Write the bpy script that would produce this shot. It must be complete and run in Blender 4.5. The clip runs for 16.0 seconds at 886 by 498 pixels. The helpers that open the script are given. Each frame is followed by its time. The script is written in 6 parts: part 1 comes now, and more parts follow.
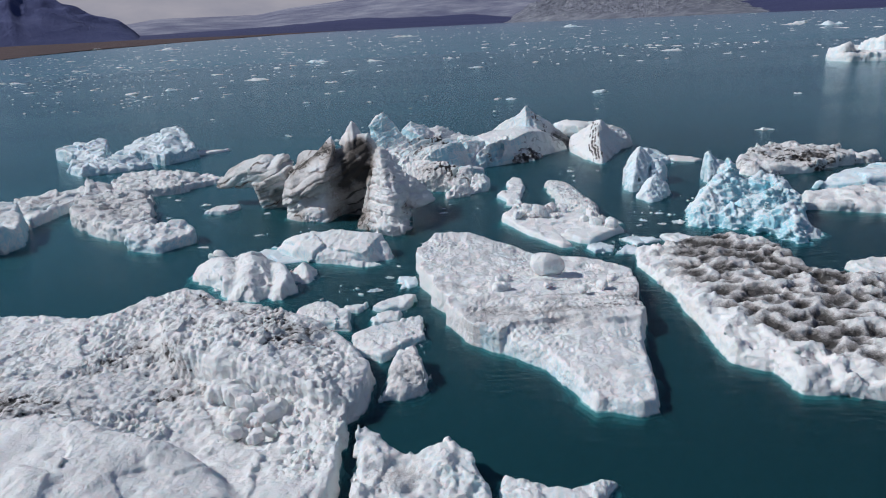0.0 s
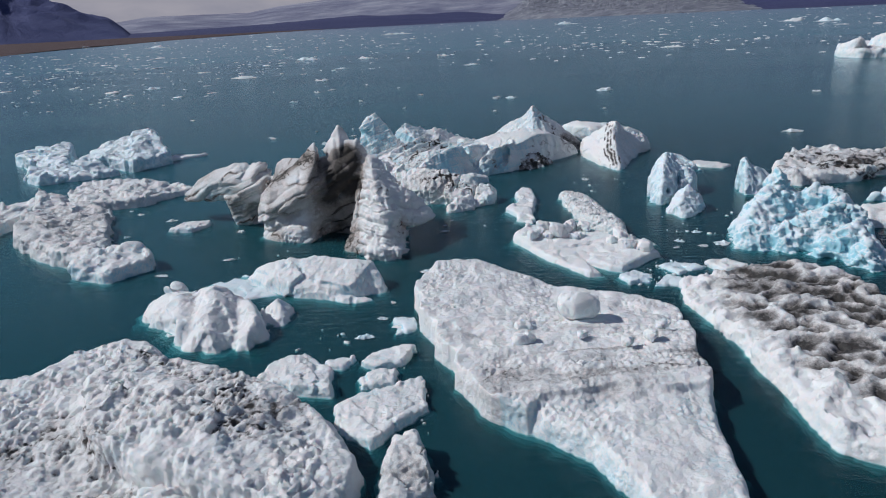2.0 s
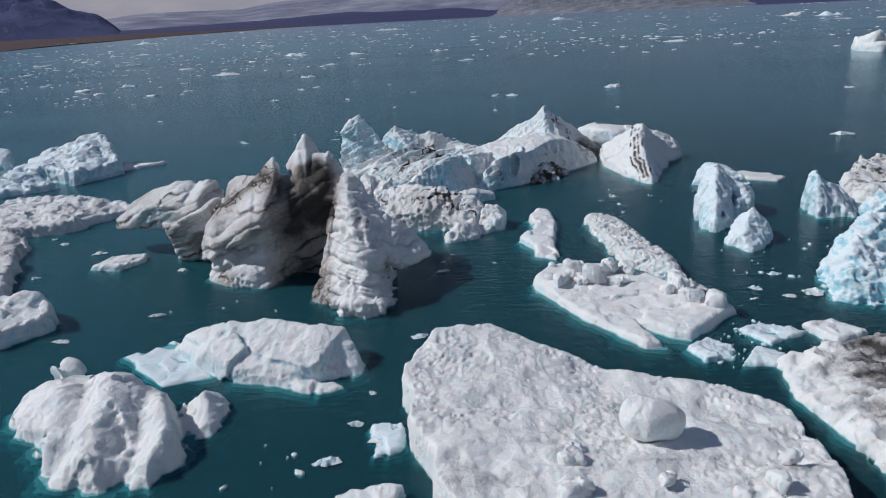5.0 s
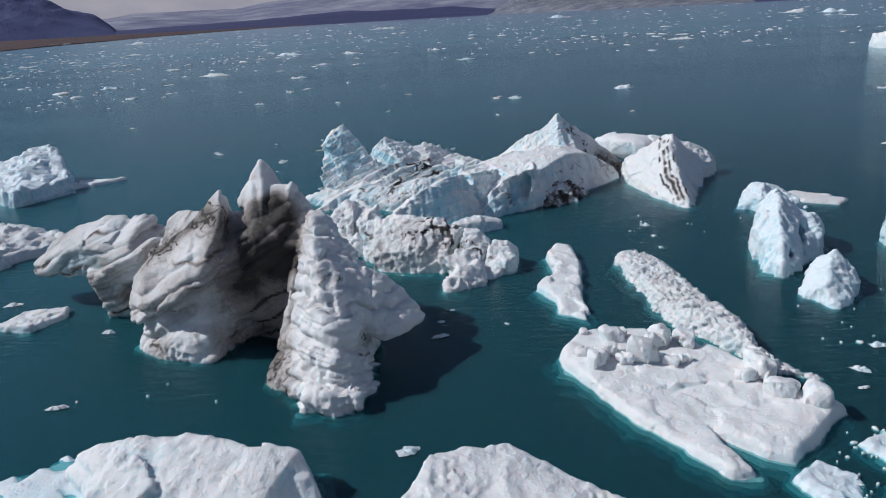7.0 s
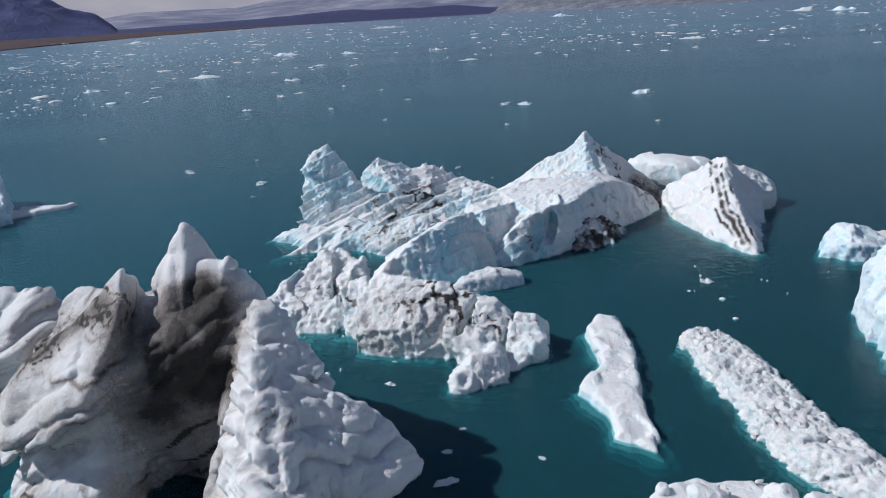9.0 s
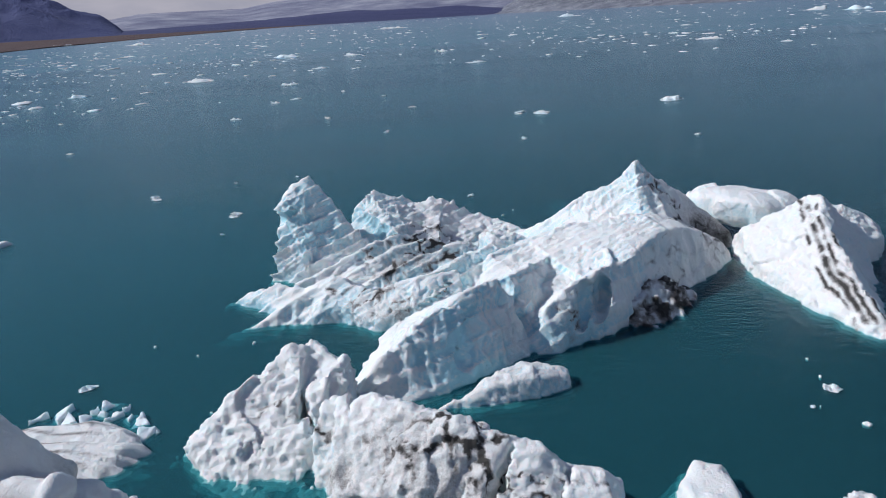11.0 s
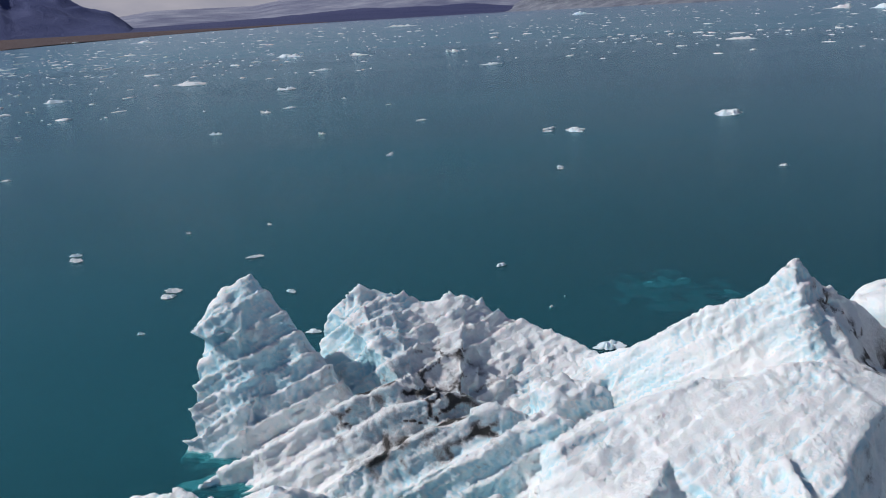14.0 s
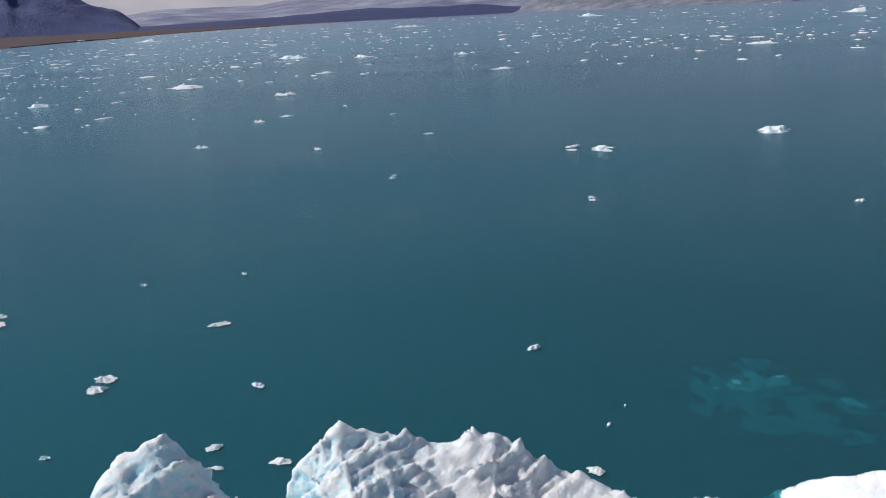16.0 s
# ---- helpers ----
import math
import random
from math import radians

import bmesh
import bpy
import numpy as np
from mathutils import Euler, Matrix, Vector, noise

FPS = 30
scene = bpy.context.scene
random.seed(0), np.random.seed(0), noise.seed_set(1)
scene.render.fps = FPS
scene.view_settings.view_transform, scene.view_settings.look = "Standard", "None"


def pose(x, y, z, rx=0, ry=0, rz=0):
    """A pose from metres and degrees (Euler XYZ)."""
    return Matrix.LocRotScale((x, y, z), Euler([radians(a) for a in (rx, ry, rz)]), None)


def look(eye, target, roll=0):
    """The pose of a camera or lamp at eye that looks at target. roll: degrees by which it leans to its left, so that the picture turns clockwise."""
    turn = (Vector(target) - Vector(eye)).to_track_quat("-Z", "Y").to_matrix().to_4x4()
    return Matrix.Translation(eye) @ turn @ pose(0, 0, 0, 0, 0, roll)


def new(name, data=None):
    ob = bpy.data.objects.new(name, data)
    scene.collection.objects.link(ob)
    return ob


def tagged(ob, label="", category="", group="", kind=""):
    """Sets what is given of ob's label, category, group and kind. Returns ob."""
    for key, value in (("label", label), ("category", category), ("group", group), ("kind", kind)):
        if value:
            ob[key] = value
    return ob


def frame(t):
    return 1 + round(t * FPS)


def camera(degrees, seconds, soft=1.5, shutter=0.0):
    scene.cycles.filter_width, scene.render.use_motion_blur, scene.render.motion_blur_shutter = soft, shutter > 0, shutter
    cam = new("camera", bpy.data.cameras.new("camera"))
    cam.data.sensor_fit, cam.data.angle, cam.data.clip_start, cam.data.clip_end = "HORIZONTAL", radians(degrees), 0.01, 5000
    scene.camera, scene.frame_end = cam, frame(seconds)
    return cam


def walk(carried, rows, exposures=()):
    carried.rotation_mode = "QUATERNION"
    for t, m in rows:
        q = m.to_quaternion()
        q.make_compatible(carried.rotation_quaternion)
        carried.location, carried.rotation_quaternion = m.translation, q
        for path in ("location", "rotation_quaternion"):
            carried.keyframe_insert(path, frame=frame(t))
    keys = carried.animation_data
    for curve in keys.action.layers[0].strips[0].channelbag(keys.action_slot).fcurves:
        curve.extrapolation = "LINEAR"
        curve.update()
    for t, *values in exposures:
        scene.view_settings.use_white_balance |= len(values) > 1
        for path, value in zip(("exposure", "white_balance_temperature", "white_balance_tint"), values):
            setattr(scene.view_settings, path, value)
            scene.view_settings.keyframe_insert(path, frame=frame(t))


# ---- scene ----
# The camera: t, x, y, z, yaw, pitch, roll
cam = camera(65.0, 16.0, 1.0)
ROWS = [
    (0.0, 0.00, 0.00, 16.26, 0.16, -18.03, -2.83),
    (0.5, -0.17, 2.26, 16.08, 0.02, -18.10, -2.87),
    (1.0, -0.33, 4.48, 15.91, -0.13, -18.14, -2.86),
    (1.5, -0.44, 6.65, 15.73, -0.27, -18.19, -2.87),
    (2.0, -0.53, 8.78, 15.54, -0.39, -18.22, -2.88),
    (2.5, -0.60, 10.77, 15.34, -0.52, -18.26, -2.90),
    (3.0, -0.62, 12.82, 15.16, -0.65, -18.31, -2.91),
    (3.5, -0.63, 14.88, 14.98, -0.75, -18.34, -2.92),
    (4.0, -0.63, 16.89, 14.81, -0.82, -18.40, -2.90),
    (6.5, -0.25, 28.54, 14.14, -1.03, -18.60, -3.16),
    (7.0, -0.17, 31.10, 14.10, -1.02, -18.62, -3.22),
    (7.5, -0.09, 33.73, 14.07, -1.01, -18.67, -3.26),
    (8.0, -0.01, 36.48, 14.07, -0.97, -18.68, -3.29),
    (8.5, 0.03, 39.17, 14.05, -0.94, -18.69, -3.29),
    (9.0, 0.04, 41.85, 14.03, -0.87, -18.70, -3.28),
    (11.5, 0.03, 55.89, 13.84, -0.31, -18.63, -3.45),
    (12.0, 0.01, 58.71, 13.83, -0.20, -18.66, -3.44),
    (12.5, -0.01, 61.52, 13.84, -0.09, -18.68, -3.43),
    (13.0, -0.02, 64.29, 13.85, 0.01, -18.71, -3.40),
    (13.5, -0.07, 67.00, 13.87, 0.19, -18.73, -3.37),
    (14.0, -0.13, 69.66, 13.89, 0.34, -18.76, -3.33),
    (14.5, -0.20, 72.28, 13.95, 0.46, -18.75, -3.20),
    (15.0, -0.29, 74.77, 14.02, 0.55, -18.75, -3.08),
    (15.5, -0.39, 77.16, 14.08, 0.65, -18.73, -2.99),
    (16.0, -0.49, 79.49, 14.12, 0.75, -18.70, -2.93),
]


def flight(x, y, z, yaw, pitch, roll):
    cy, sy, cp, sp = math.cos(radians(yaw)), math.sin(radians(yaw)), math.cos(radians(pitch)), math.sin(radians(pitch))
    eye = Vector((x, y, z))
    return look(eye, eye + Vector((-sy * cp, cy * cp, sp)), roll)


walk(cam, [(t, flight(*row)) for t, *row in ROWS], [(0.0, -0.44, 6050, 10), (4.0, -0.54, 6050, 10), (7.0, -0.42, 6000, 10), (9.0, -0.29, 5950, 10), (12.0, -0.17, 6000, 10), (14.5, -0.32, 6150, 10), (15.0, -0.28, 6200, 10), (16.0, -0.04, 6250, 10)])

# ---------------------------------------------------------------- world and sun
SUN_FROM = Vector((-0.83, 0.08, 0.73)).normalized()
world = bpy.data.worlds.new("world")
scene.world = world
world.use_nodes = True
wn, wl = world.node_tree.nodes, world.node_tree.links
sky = wn.new("ShaderNodeTexSky")
sky.sky_type, sky.sun_disc = "NISHITA", False
sky.sun_elevation = math.asin(SUN_FROM.z)
sky.sun_rotation = math.atan2(SUN_FROM.x, SUN_FROM.y)
sky.air_density, sky.dust_density, sky.ozone_density = 1.1, 0.1, 3.0
veil = wn.new("ShaderNodeMix")  # thin high cloud over the clear sky
veil.data_type = "RGBA"
veil.inputs[0].default_value = 0.2
veil.inputs[7].default_value = (4.6, 4.5, 6.0, 1)
wl.new(sky.outputs[0], veil.inputs[6])
wl.new(veil.outputs[2], wn["Background"].inputs[0])
wn["Background"].inputs[1].default_value = 0.06
sun = new("sun", bpy.data.lights.new("sun", "SUN"))
sun.data.energy, sun.data.angle, sun.data.color = 4.1, radians(0.6), (1.0, 0.96, 0.91)
sun.matrix_world = look(SUN_FROM * 200, (0, 0, 0))


# ---------------------------------------------------------------- materials
def material(name):
    m = bpy.data.materials.new(name)
    m.use_nodes = True
    nt = m.node_tree
    return m, nt.nodes, nt.links, nt.nodes["Principled BSDF"]


def node(nodes, kind, **values):
    n = nodes.new(kind)
    for key, value in values.items():
        n.inputs[key].default_value = value
    return n


def ramp(nodes, links, source, stops, ease=False):
    r = nodes.new("ShaderNodeValToRGB")
    while len(r.color_ramp.elements) < len(stops):
        r.color_ramp.elements.new(0.5)
    for e, (at, colour) in zip(r.color_ramp.elements, stops):
        e.position, e.color = at, (*colour, 1)
    r.color_ramp.interpolation = "EASE" if ease else "LINEAR"
    links.new(source, r.inputs[0])
    return r.outputs[0]


def mix(nodes, links, fac, a, b, mode="MIX"):
    m = nodes.new("ShaderNodeMix")
    m.data_type, m.blend_type = "RGBA", mode
    for socket, value in ((m.inputs[0], fac), (m.inputs[6], a), (m.inputs[7], b)):
        if isinstance(value, bpy.types.NodeSocket):
            links.new(value, socket)
        else:
            socket.default_value = value if isinstance(value, (int, float)) else (*value, 1)
    return m.outputs[2]


def maths(nodes, links, op, *values):
    m = nodes.new("ShaderNodeMath")
    m.operation = op
    for socket, value in zip(m.inputs, values):
        if isinstance(value, bpy.types.NodeSocket):
            links.new(value, socket)
        else:
            socket.default_value = value
    return m.outputs[0]


def place(nodes, links, scale=(1, 1, 1), turn=0.0):
    geo = nodes.new("ShaderNodeNewGeometry")
    mp = nodes.new("ShaderNodeMapping")
    mp.inputs["Scale"].default_value = scale
    mp.inputs["Rotation"].default_value = (0, 0, turn)
    links.new(geo.outputs["Position"], mp.inputs["Vector"])
    return mp.outputs[0]


def noise_at(nodes, links, where, scale, detail=4.0, rough=0.6):
    n = node(nodes, "ShaderNodeTexNoise", Scale=scale, Detail=detail, Roughness=rough)
    links.new(where, n.inputs["Vector"])
    return n.outputs[0]


def noise_colour(nodes, links, where, scale):
    n = node(nodes, "ShaderNodeTexNoise", Scale=scale, Detail=2.0)
    links.new(where, n.inputs["Vector"])
    return n.outputs["Color"]


def bump(nodes, links, height, distance, strength=1.0, below=None):
    b = node(nodes, "ShaderNodeBump", Strength=strength, Distance=distance)
    links.new(height, b.inputs["Height"])
    if below:
        links.new(below, b.inputs["Normal"])
    return b.outputs[0]


def ice_material(name, white, blue, film, soot, rough=0.5, grain=0.026, speckle=0.24):
    """Glacier ice: weathered white skin, blue ice, grey silt film and black ash, by the mesh's own layers."""
    m, n, l, p = material(name)
    at = place(n, l)
    coarse, fine = noise_at(n, l, at, 0.55, 5, 0.62), noise_at(n, l, at, 5.0, 6, 0.7)
    speck = noise_at(n, l, at, 16.0, 3, 0.75)
    dirt, clear = n.new("ShaderNodeAttribute"), n.new("ShaderNodeAttribute")
    dirt.attribute_name, clear.attribute_name = "dirt", "clear"
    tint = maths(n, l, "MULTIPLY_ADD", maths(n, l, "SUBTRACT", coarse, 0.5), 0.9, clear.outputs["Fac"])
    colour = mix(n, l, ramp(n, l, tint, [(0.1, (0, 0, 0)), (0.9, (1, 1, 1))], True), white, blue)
    colour = mix(n, l, maths(n, l, "MULTIPLY", fine, 0.1), colour, (0.70, 0.72, 0.74))
    grit = maths(n, l, "ADD", maths(n, l, "MULTIPLY", maths(n, l, "SUBTRACT", fine, 0.5), 3.6), maths(n, l, "MULTIPLY", maths(n, l, "SUBTRACT", speck, 0.5), 3.2))
    grit = maths(n, l, "ADD", grit, maths(n, l, "MULTIPLY", maths(n, l, "SUBTRACT", coarse, 0.5), 0.9))
    keep = maths(n, l, "MINIMUM", maths(n, l, "MULTIPLY", dirt.outputs["Fac"], 3.0), 1.0)
    level = maths(n, l, "MULTIPLY_ADD", grit, maths(n, l, "MULTIPLY", keep, speckle), dirt.outputs["Fac"])
    colour = mix(n, l, ramp(n, l, level, [(0.06, (0, 0, 0)), (0.5, (1, 1, 1))]), colour, film)
    colour = mix(n, l, ramp(n, l, level, [(0.42, (0, 0, 0)), (0.95, (1, 1, 1))]), colour, soot)
    l.new(colour, p.inputs["Base Color"])
    l.new(ramp(n, l, fine, [(0.3, (rough - 0.15,) * 3), (0.7, (rough + 0.2,) * 3)]), p.inputs["Roughness"])
    p.inputs["IOR"].default_value = 1.31
    p.inputs["Subsurface Weight"].default_value = 0.35
    p.inputs["Subsurface Radius"].default_value = (0.7, 1.0, 1.15)
    p.inputs["Subsurface Scale"].default_value = 0.12
    low = bump(n, l, fine, grain * 3, 0.7)
    # crisp little melt cups
    cup = node(n, "ShaderNodeTexVoronoi", Scale=4.6)
    l.new(mix(n, l, 0.06, at, noise_colour(n, l, at, 6.0)), cup.inputs["Vector"])
    hollow = ramp(n, l, cup.outputs["Distance"], [(0.05, (0, 0, 0)), (0.42, (1, 1, 1))])
    depth = maths(n, l, "MULTIPLY", hollow, ramp(n, l, noise_at(n, l, at, 0.9, 3), [(0.4, (0.1,) * 3), (0.65, (1.0,) * 3)]))
    low = bump(n, l, depth, grain * 1.8, 0.7, low)
    l.new(bump(n, l, speck, grain * 1.1, 0.9, low), p.inputs["Normal"])
    return m


ICE_WHITE = ice_material("white_ice", (0.875, 0.868, 0.855), (0.45, 0.73, 0.82), (0.42, 0.40, 0.39), (0.055, 0.051, 0.048))
ICE_BLUE = ice_material("blue_ice", (0.80, 0.87, 0.90), (0.38, 0.68, 0.77), (0.40, 0.39, 0.38), (0.03, 0.028, 0.028), 0.38, 0.02)
ICE_SILTY = ice_material("silty_ice", (0.80, 0.785, 0.775), (0.36, 0.52, 0.55), (0.34, 0.30, 0.275), (0.045, 0.038, 0.033), 0.55, 0.02, 0.12)


def water_material(name, body, veil, opacity, ripples):
    """Milky meltwater: a veil of suspended silt, clear between, with the sky on its rippled face."""
    m, n, l, p = material(name)
    n.remove(p)
    out = n["Material Output"]
    clear, milk = n.new("ShaderNodeBsdfTransparent"), n.new("ShaderNodeBsdfDiffuse")
    clear.inputs[0].default_value = (*veil, 1)
    at = place(n, l)
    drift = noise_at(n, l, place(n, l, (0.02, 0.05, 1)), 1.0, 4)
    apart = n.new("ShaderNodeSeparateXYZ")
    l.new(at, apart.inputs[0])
    # body colour brightens ahead; its dark near end paints in shade from the bergs
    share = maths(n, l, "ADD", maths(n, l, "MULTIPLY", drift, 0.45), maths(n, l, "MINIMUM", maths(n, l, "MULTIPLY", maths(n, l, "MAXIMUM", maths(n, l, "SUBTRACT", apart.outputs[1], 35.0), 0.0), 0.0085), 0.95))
    # sky sheen on the left is painted into the colour; the right is darkened
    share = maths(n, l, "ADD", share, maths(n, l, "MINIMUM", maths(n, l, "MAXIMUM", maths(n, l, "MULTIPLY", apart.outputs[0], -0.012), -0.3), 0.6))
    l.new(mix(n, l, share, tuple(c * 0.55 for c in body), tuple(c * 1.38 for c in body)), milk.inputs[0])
    inside = node(n, "ShaderNodeMixShader", Fac=opacity)
    if opacity < 1:  # the silt hangs in small clouds
        l.new(ramp(n, l, noise_at(n, l, at, 1.1, 3, 0.6), [(0.3, (0.93 * opacity,) * 3), (0.7, (1.07 * opacity,) * 3)]), inside.inputs[0])
    l.new(clear.outputs[0], inside.inputs[1])
    l.new(milk.outputs[0], inside.inputs[2])
    if not ripples:
        l.new(inside.outputs[0], out.inputs[0])
        return m
    gloss = node(n, "ShaderNodeBsdfGlossy", Roughness=0.17)
    gloss.inputs[0].default_value = (0.86, 0.95, 1.0, 1)
    fres = node(n, "ShaderNodeFresnel", IOR=1.235)
    # wind ripples run across the line of flight, in drifting patches
    wave = noise_at(n, l, place(n, l, (0.9, 2.6, 1), 0.15), 1.0, 5, 0.55)
    chop = noise_at(n, l, place(n, l, (2.5, 6.5, 1), -0.1), 1.0, 3, 0.6)
    patch = ramp(n, l, noise_at(n, l, place(n, l, (0.012, 0.03, 1)), 1.0, 3), [(0.35, (0.25,) * 3), (0.7, (1.0,) * 3)])
    height = maths(n, l, "MULTIPLY", maths(n, l, "MULTIPLY_ADD", chop, 0.35, wave), patch)
    face = bump(n, l, height, 0.1, 0.9)
    for sh in (gloss, fres):
        l.new(face, sh.inputs["Normal"])
    top = n.new("ShaderNodeMixShader")
    l.new(fres.outputs[0], top.inputs[0])
    l.new(inside.outputs[0], top.inputs[1])
    l.new(gloss.outputs[0], top.inputs[2])
    l.new(top.outputs[0], out.inputs[0])
    return m


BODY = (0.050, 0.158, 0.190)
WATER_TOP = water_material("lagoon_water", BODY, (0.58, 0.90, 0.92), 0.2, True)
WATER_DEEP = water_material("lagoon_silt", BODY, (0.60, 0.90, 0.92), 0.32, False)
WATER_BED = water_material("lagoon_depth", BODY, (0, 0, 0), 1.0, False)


def ground_material(name, stops, scale, stretch=(1, 1, 1), turn=0.0, rough=0.95, relief=4.0):
    m, n, l, p = material(name)
    at = place(n, l, stretch, turn)
    a = noise_at(n, l, at, scale, 8, 0.65)
    l.new(ramp(n, l, a, stops), p.inputs["Base Color"])
    p.inputs["Roughness"].default_value = rough
    l.new(bump(n, l, noise_at(n, l, at, scale * 5, 6, 0.7), relief), p.inputs["Normal"])
    return m


def cloud_material():
    m, n, l, p = material("cloud_bank")
    n.remove(p)
    glow = node(n, "ShaderNodeEmission", Strength=1.0)
    l.new(ramp(n, l, noise_at(n, l, place(n, l, (1, 1, 3.5)), 0.0022, 5, 0.55), [(0.35, (0.40, 0.385, 0.44)), (0.65, (0.50, 0.465, 0.50))]), glow.inputs[0])
    l.new(glow.outputs[0], n["Material Output"].inputs[0])
    return m


CLOUD = cloud_material()
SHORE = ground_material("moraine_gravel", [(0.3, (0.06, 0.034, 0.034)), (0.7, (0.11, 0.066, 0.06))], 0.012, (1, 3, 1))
# aerial haze is painted into these distant base colours as blue-violet
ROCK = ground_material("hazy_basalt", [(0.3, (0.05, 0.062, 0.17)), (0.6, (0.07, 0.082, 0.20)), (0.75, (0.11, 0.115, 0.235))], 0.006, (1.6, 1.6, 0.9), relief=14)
MORAINE_HAZY = ground_material("hazy_moraine", [(0.3, (0.025, 0.03, 0.10)), (0.7, (0.05, 0.055, 0.14))], 0.004, (1, 4, 4))
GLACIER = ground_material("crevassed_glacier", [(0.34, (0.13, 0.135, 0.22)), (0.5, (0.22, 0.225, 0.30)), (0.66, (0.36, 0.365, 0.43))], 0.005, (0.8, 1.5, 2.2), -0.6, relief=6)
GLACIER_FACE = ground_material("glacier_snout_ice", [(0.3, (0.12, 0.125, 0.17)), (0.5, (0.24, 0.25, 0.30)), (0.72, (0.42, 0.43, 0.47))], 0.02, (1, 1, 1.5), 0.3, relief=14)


# ---------------------------------------------------------------- noise and fields
TABLE = np.random.RandomState(7).permutation(256)
TABLE = np.concatenate([TABLE, TABLE, TABLE])
VALUES = np.random.RandomState(11).uniform(-1, 1, 768)


def value_noise(x, y, z):
    xi, yi, zi = np.floor(x), np.floor(y), np.floor(z)
    fx, fy, fz = x - xi, y - yi, z - zi
    ux, uy, uz = (f * f * f * (f * (f * 6 - 15) + 10) for f in (fx, fy, fz))
    xi, yi, zi = (v.astype(np.int64) & 255 for v in (xi, yi, zi))
    total = 0
    for i in (0, 1):
        a = TABLE[xi + i]
        wx = ux if i else 1 - ux
        for j in (0, 1):
            b = TABLE[a + ((yi + j) & 255)]
            wy = uy if j else 1 - uy
            for k in (0, 1):
                total = total + VALUES[TABLE[b + ((zi + k) & 255)]] * wx * wy * (uz if k else 1 - uz)
    return total


def fbm(x, y, z, size, octaves=3, seed=0.0, ridged=False, gain=0.5):
    total, amp, f = 0, 1.0, 1.0 / size
    for o in range(octaves):
        v = value_noise(x * f + seed * 17.3 + o * 5.1, y * f + seed * 7.7 - o * 3.3, z * f + o * 1.7)
        total = total + amp * (1 - 2 * np.abs(v) if ridged else v)
        amp, f = amp * gain, f * 2.03
    return total


def cells(x, y, size, seed=0):
    """The distance to the nearest and the second nearest of scattered centres, in cell sizes."""
    x, y = x / size, y / size
    xi, yi = np.floor(x), np.floor(y)
    first, second = np.full(x.shape, 9.0), np.full(x.shape, 9.0)
    for i in (-1, 0, 1):
        for j in (-1, 0, 1):
            h = TABLE[TABLE[(xi + i + seed).astype(np.int64) & 255] + ((yi + j).astype(np.int64) & 255)]
            cx, cy = xi + i + 0.5 + 0.45 * VALUES[h], yi + j + 0.5 + 0.45 * VALUES[h + 256]
            d = np.hypot(x - cx, y - cy)
            second = np.minimum(second, np.maximum(d, first))
            first = np.minimum(first, d)
    return first, second


def facets(x, y, z, size, seed=0):
    """Broken planes: space split into uneven cells, each with a step and a tilt of its own, about -1 to 1."""
    x, y, z = x / size, y / size, z / size
    xi, yi, zi = np.floor(x - 0.5), np.floor(y - 0.5), np.floor(z - 0.5)
    best, out = np.full(x.shape, 9.0), np.zeros(x.shape)
    for i in (0, 1):
        for j in (0, 1):
            for k in (0, 1):
                h = TABLE[TABLE[TABLE[(xi + i + seed).astype(np.int64) & 255] + ((yi + j).astype(np.int64) & 255)] + ((zi + k).astype(np.int64) & 255)]
                u, v, w = x - (xi + i + 0.5 + 0.38 * VALUES[h]), y - (yi + j + 0.5 + 0.38 * VALUES[h + 90]), z - (zi + k + 0.5 + 0.38 * VALUES[h + 180])
                d = u * u + v * v + w * w
                closer = d < best
                out = np.where(closer, 0.55 * VALUES[h + 40] + 0.9 * (VALUES[h + 130] * u + VALUES[h + 220] * v + VALUES[h + 300] * w), out)
                best = np.where(closer, d, best)
    return out


def outline_distance(x, y, poly):
    """The distance to a closed outline, negative within."""
    p = np.array(poly, float)
    q = np.roll(p, -1, 0)
    best, inside = np.full(x.shape, 1e9), np.zeros(x.shape, bool)
    for (ax, ay), (bx, by) in zip(p, q):
        ex, ey = bx - ax, by - ay
        t = np.clip(((x - ax) * ex + (y - ay) * ey) / (ex * ex + ey * ey), 0, 1)
        best = np.minimum(best, (x - ax - t * ex) ** 2 + (y - ay - t * ey) ** 2)
        inside ^= ((ay > y) != (by > y)) & (x < ex * (y - ay) / ((by - ay) or 1e-9) + ax)
    return np.sqrt(best) * np.where(inside, -1, 1)


def surface_through(spots, x, y, soft=0.5):
    """A height over the plan that passes through the given spots (x, y, height)."""
    s = np.array(spots, float)
    if len(s) == 1:
        return np.full(x.shape, s[0, 2])
    def kernel(ax, ay, bx, by):
        return np.sqrt((ax - bx) ** 2 + (ay - by) ** 2 + soft * soft)
    k = kernel(s[:, None, 0], s[:, None, 1], s[None, :, 0], s[None, :, 1])
    n = len(s)
    a = np.zeros((n + 1, n + 1))
    a[:n, :n], a[:n, n], a[n, :n] = k, 1, 1
    w = np.linalg.solve(a, np.r_[s[:, 2], 0])
    total = np.full(x.shape, w[n])
    for (sx, sy, _), c in zip(s, w):
        total = total + c * kernel(x, y, sx, sy)
    return total


def smooth_max(a, b, k):
    h = np.clip(0.5 + 0.5 * (a - b) / k, 0, 1)
    return b + (a - b) * h + k * h * (1 - h)


def smooth_min(a, b, k):
    return -smooth_max(-a, -b, k)


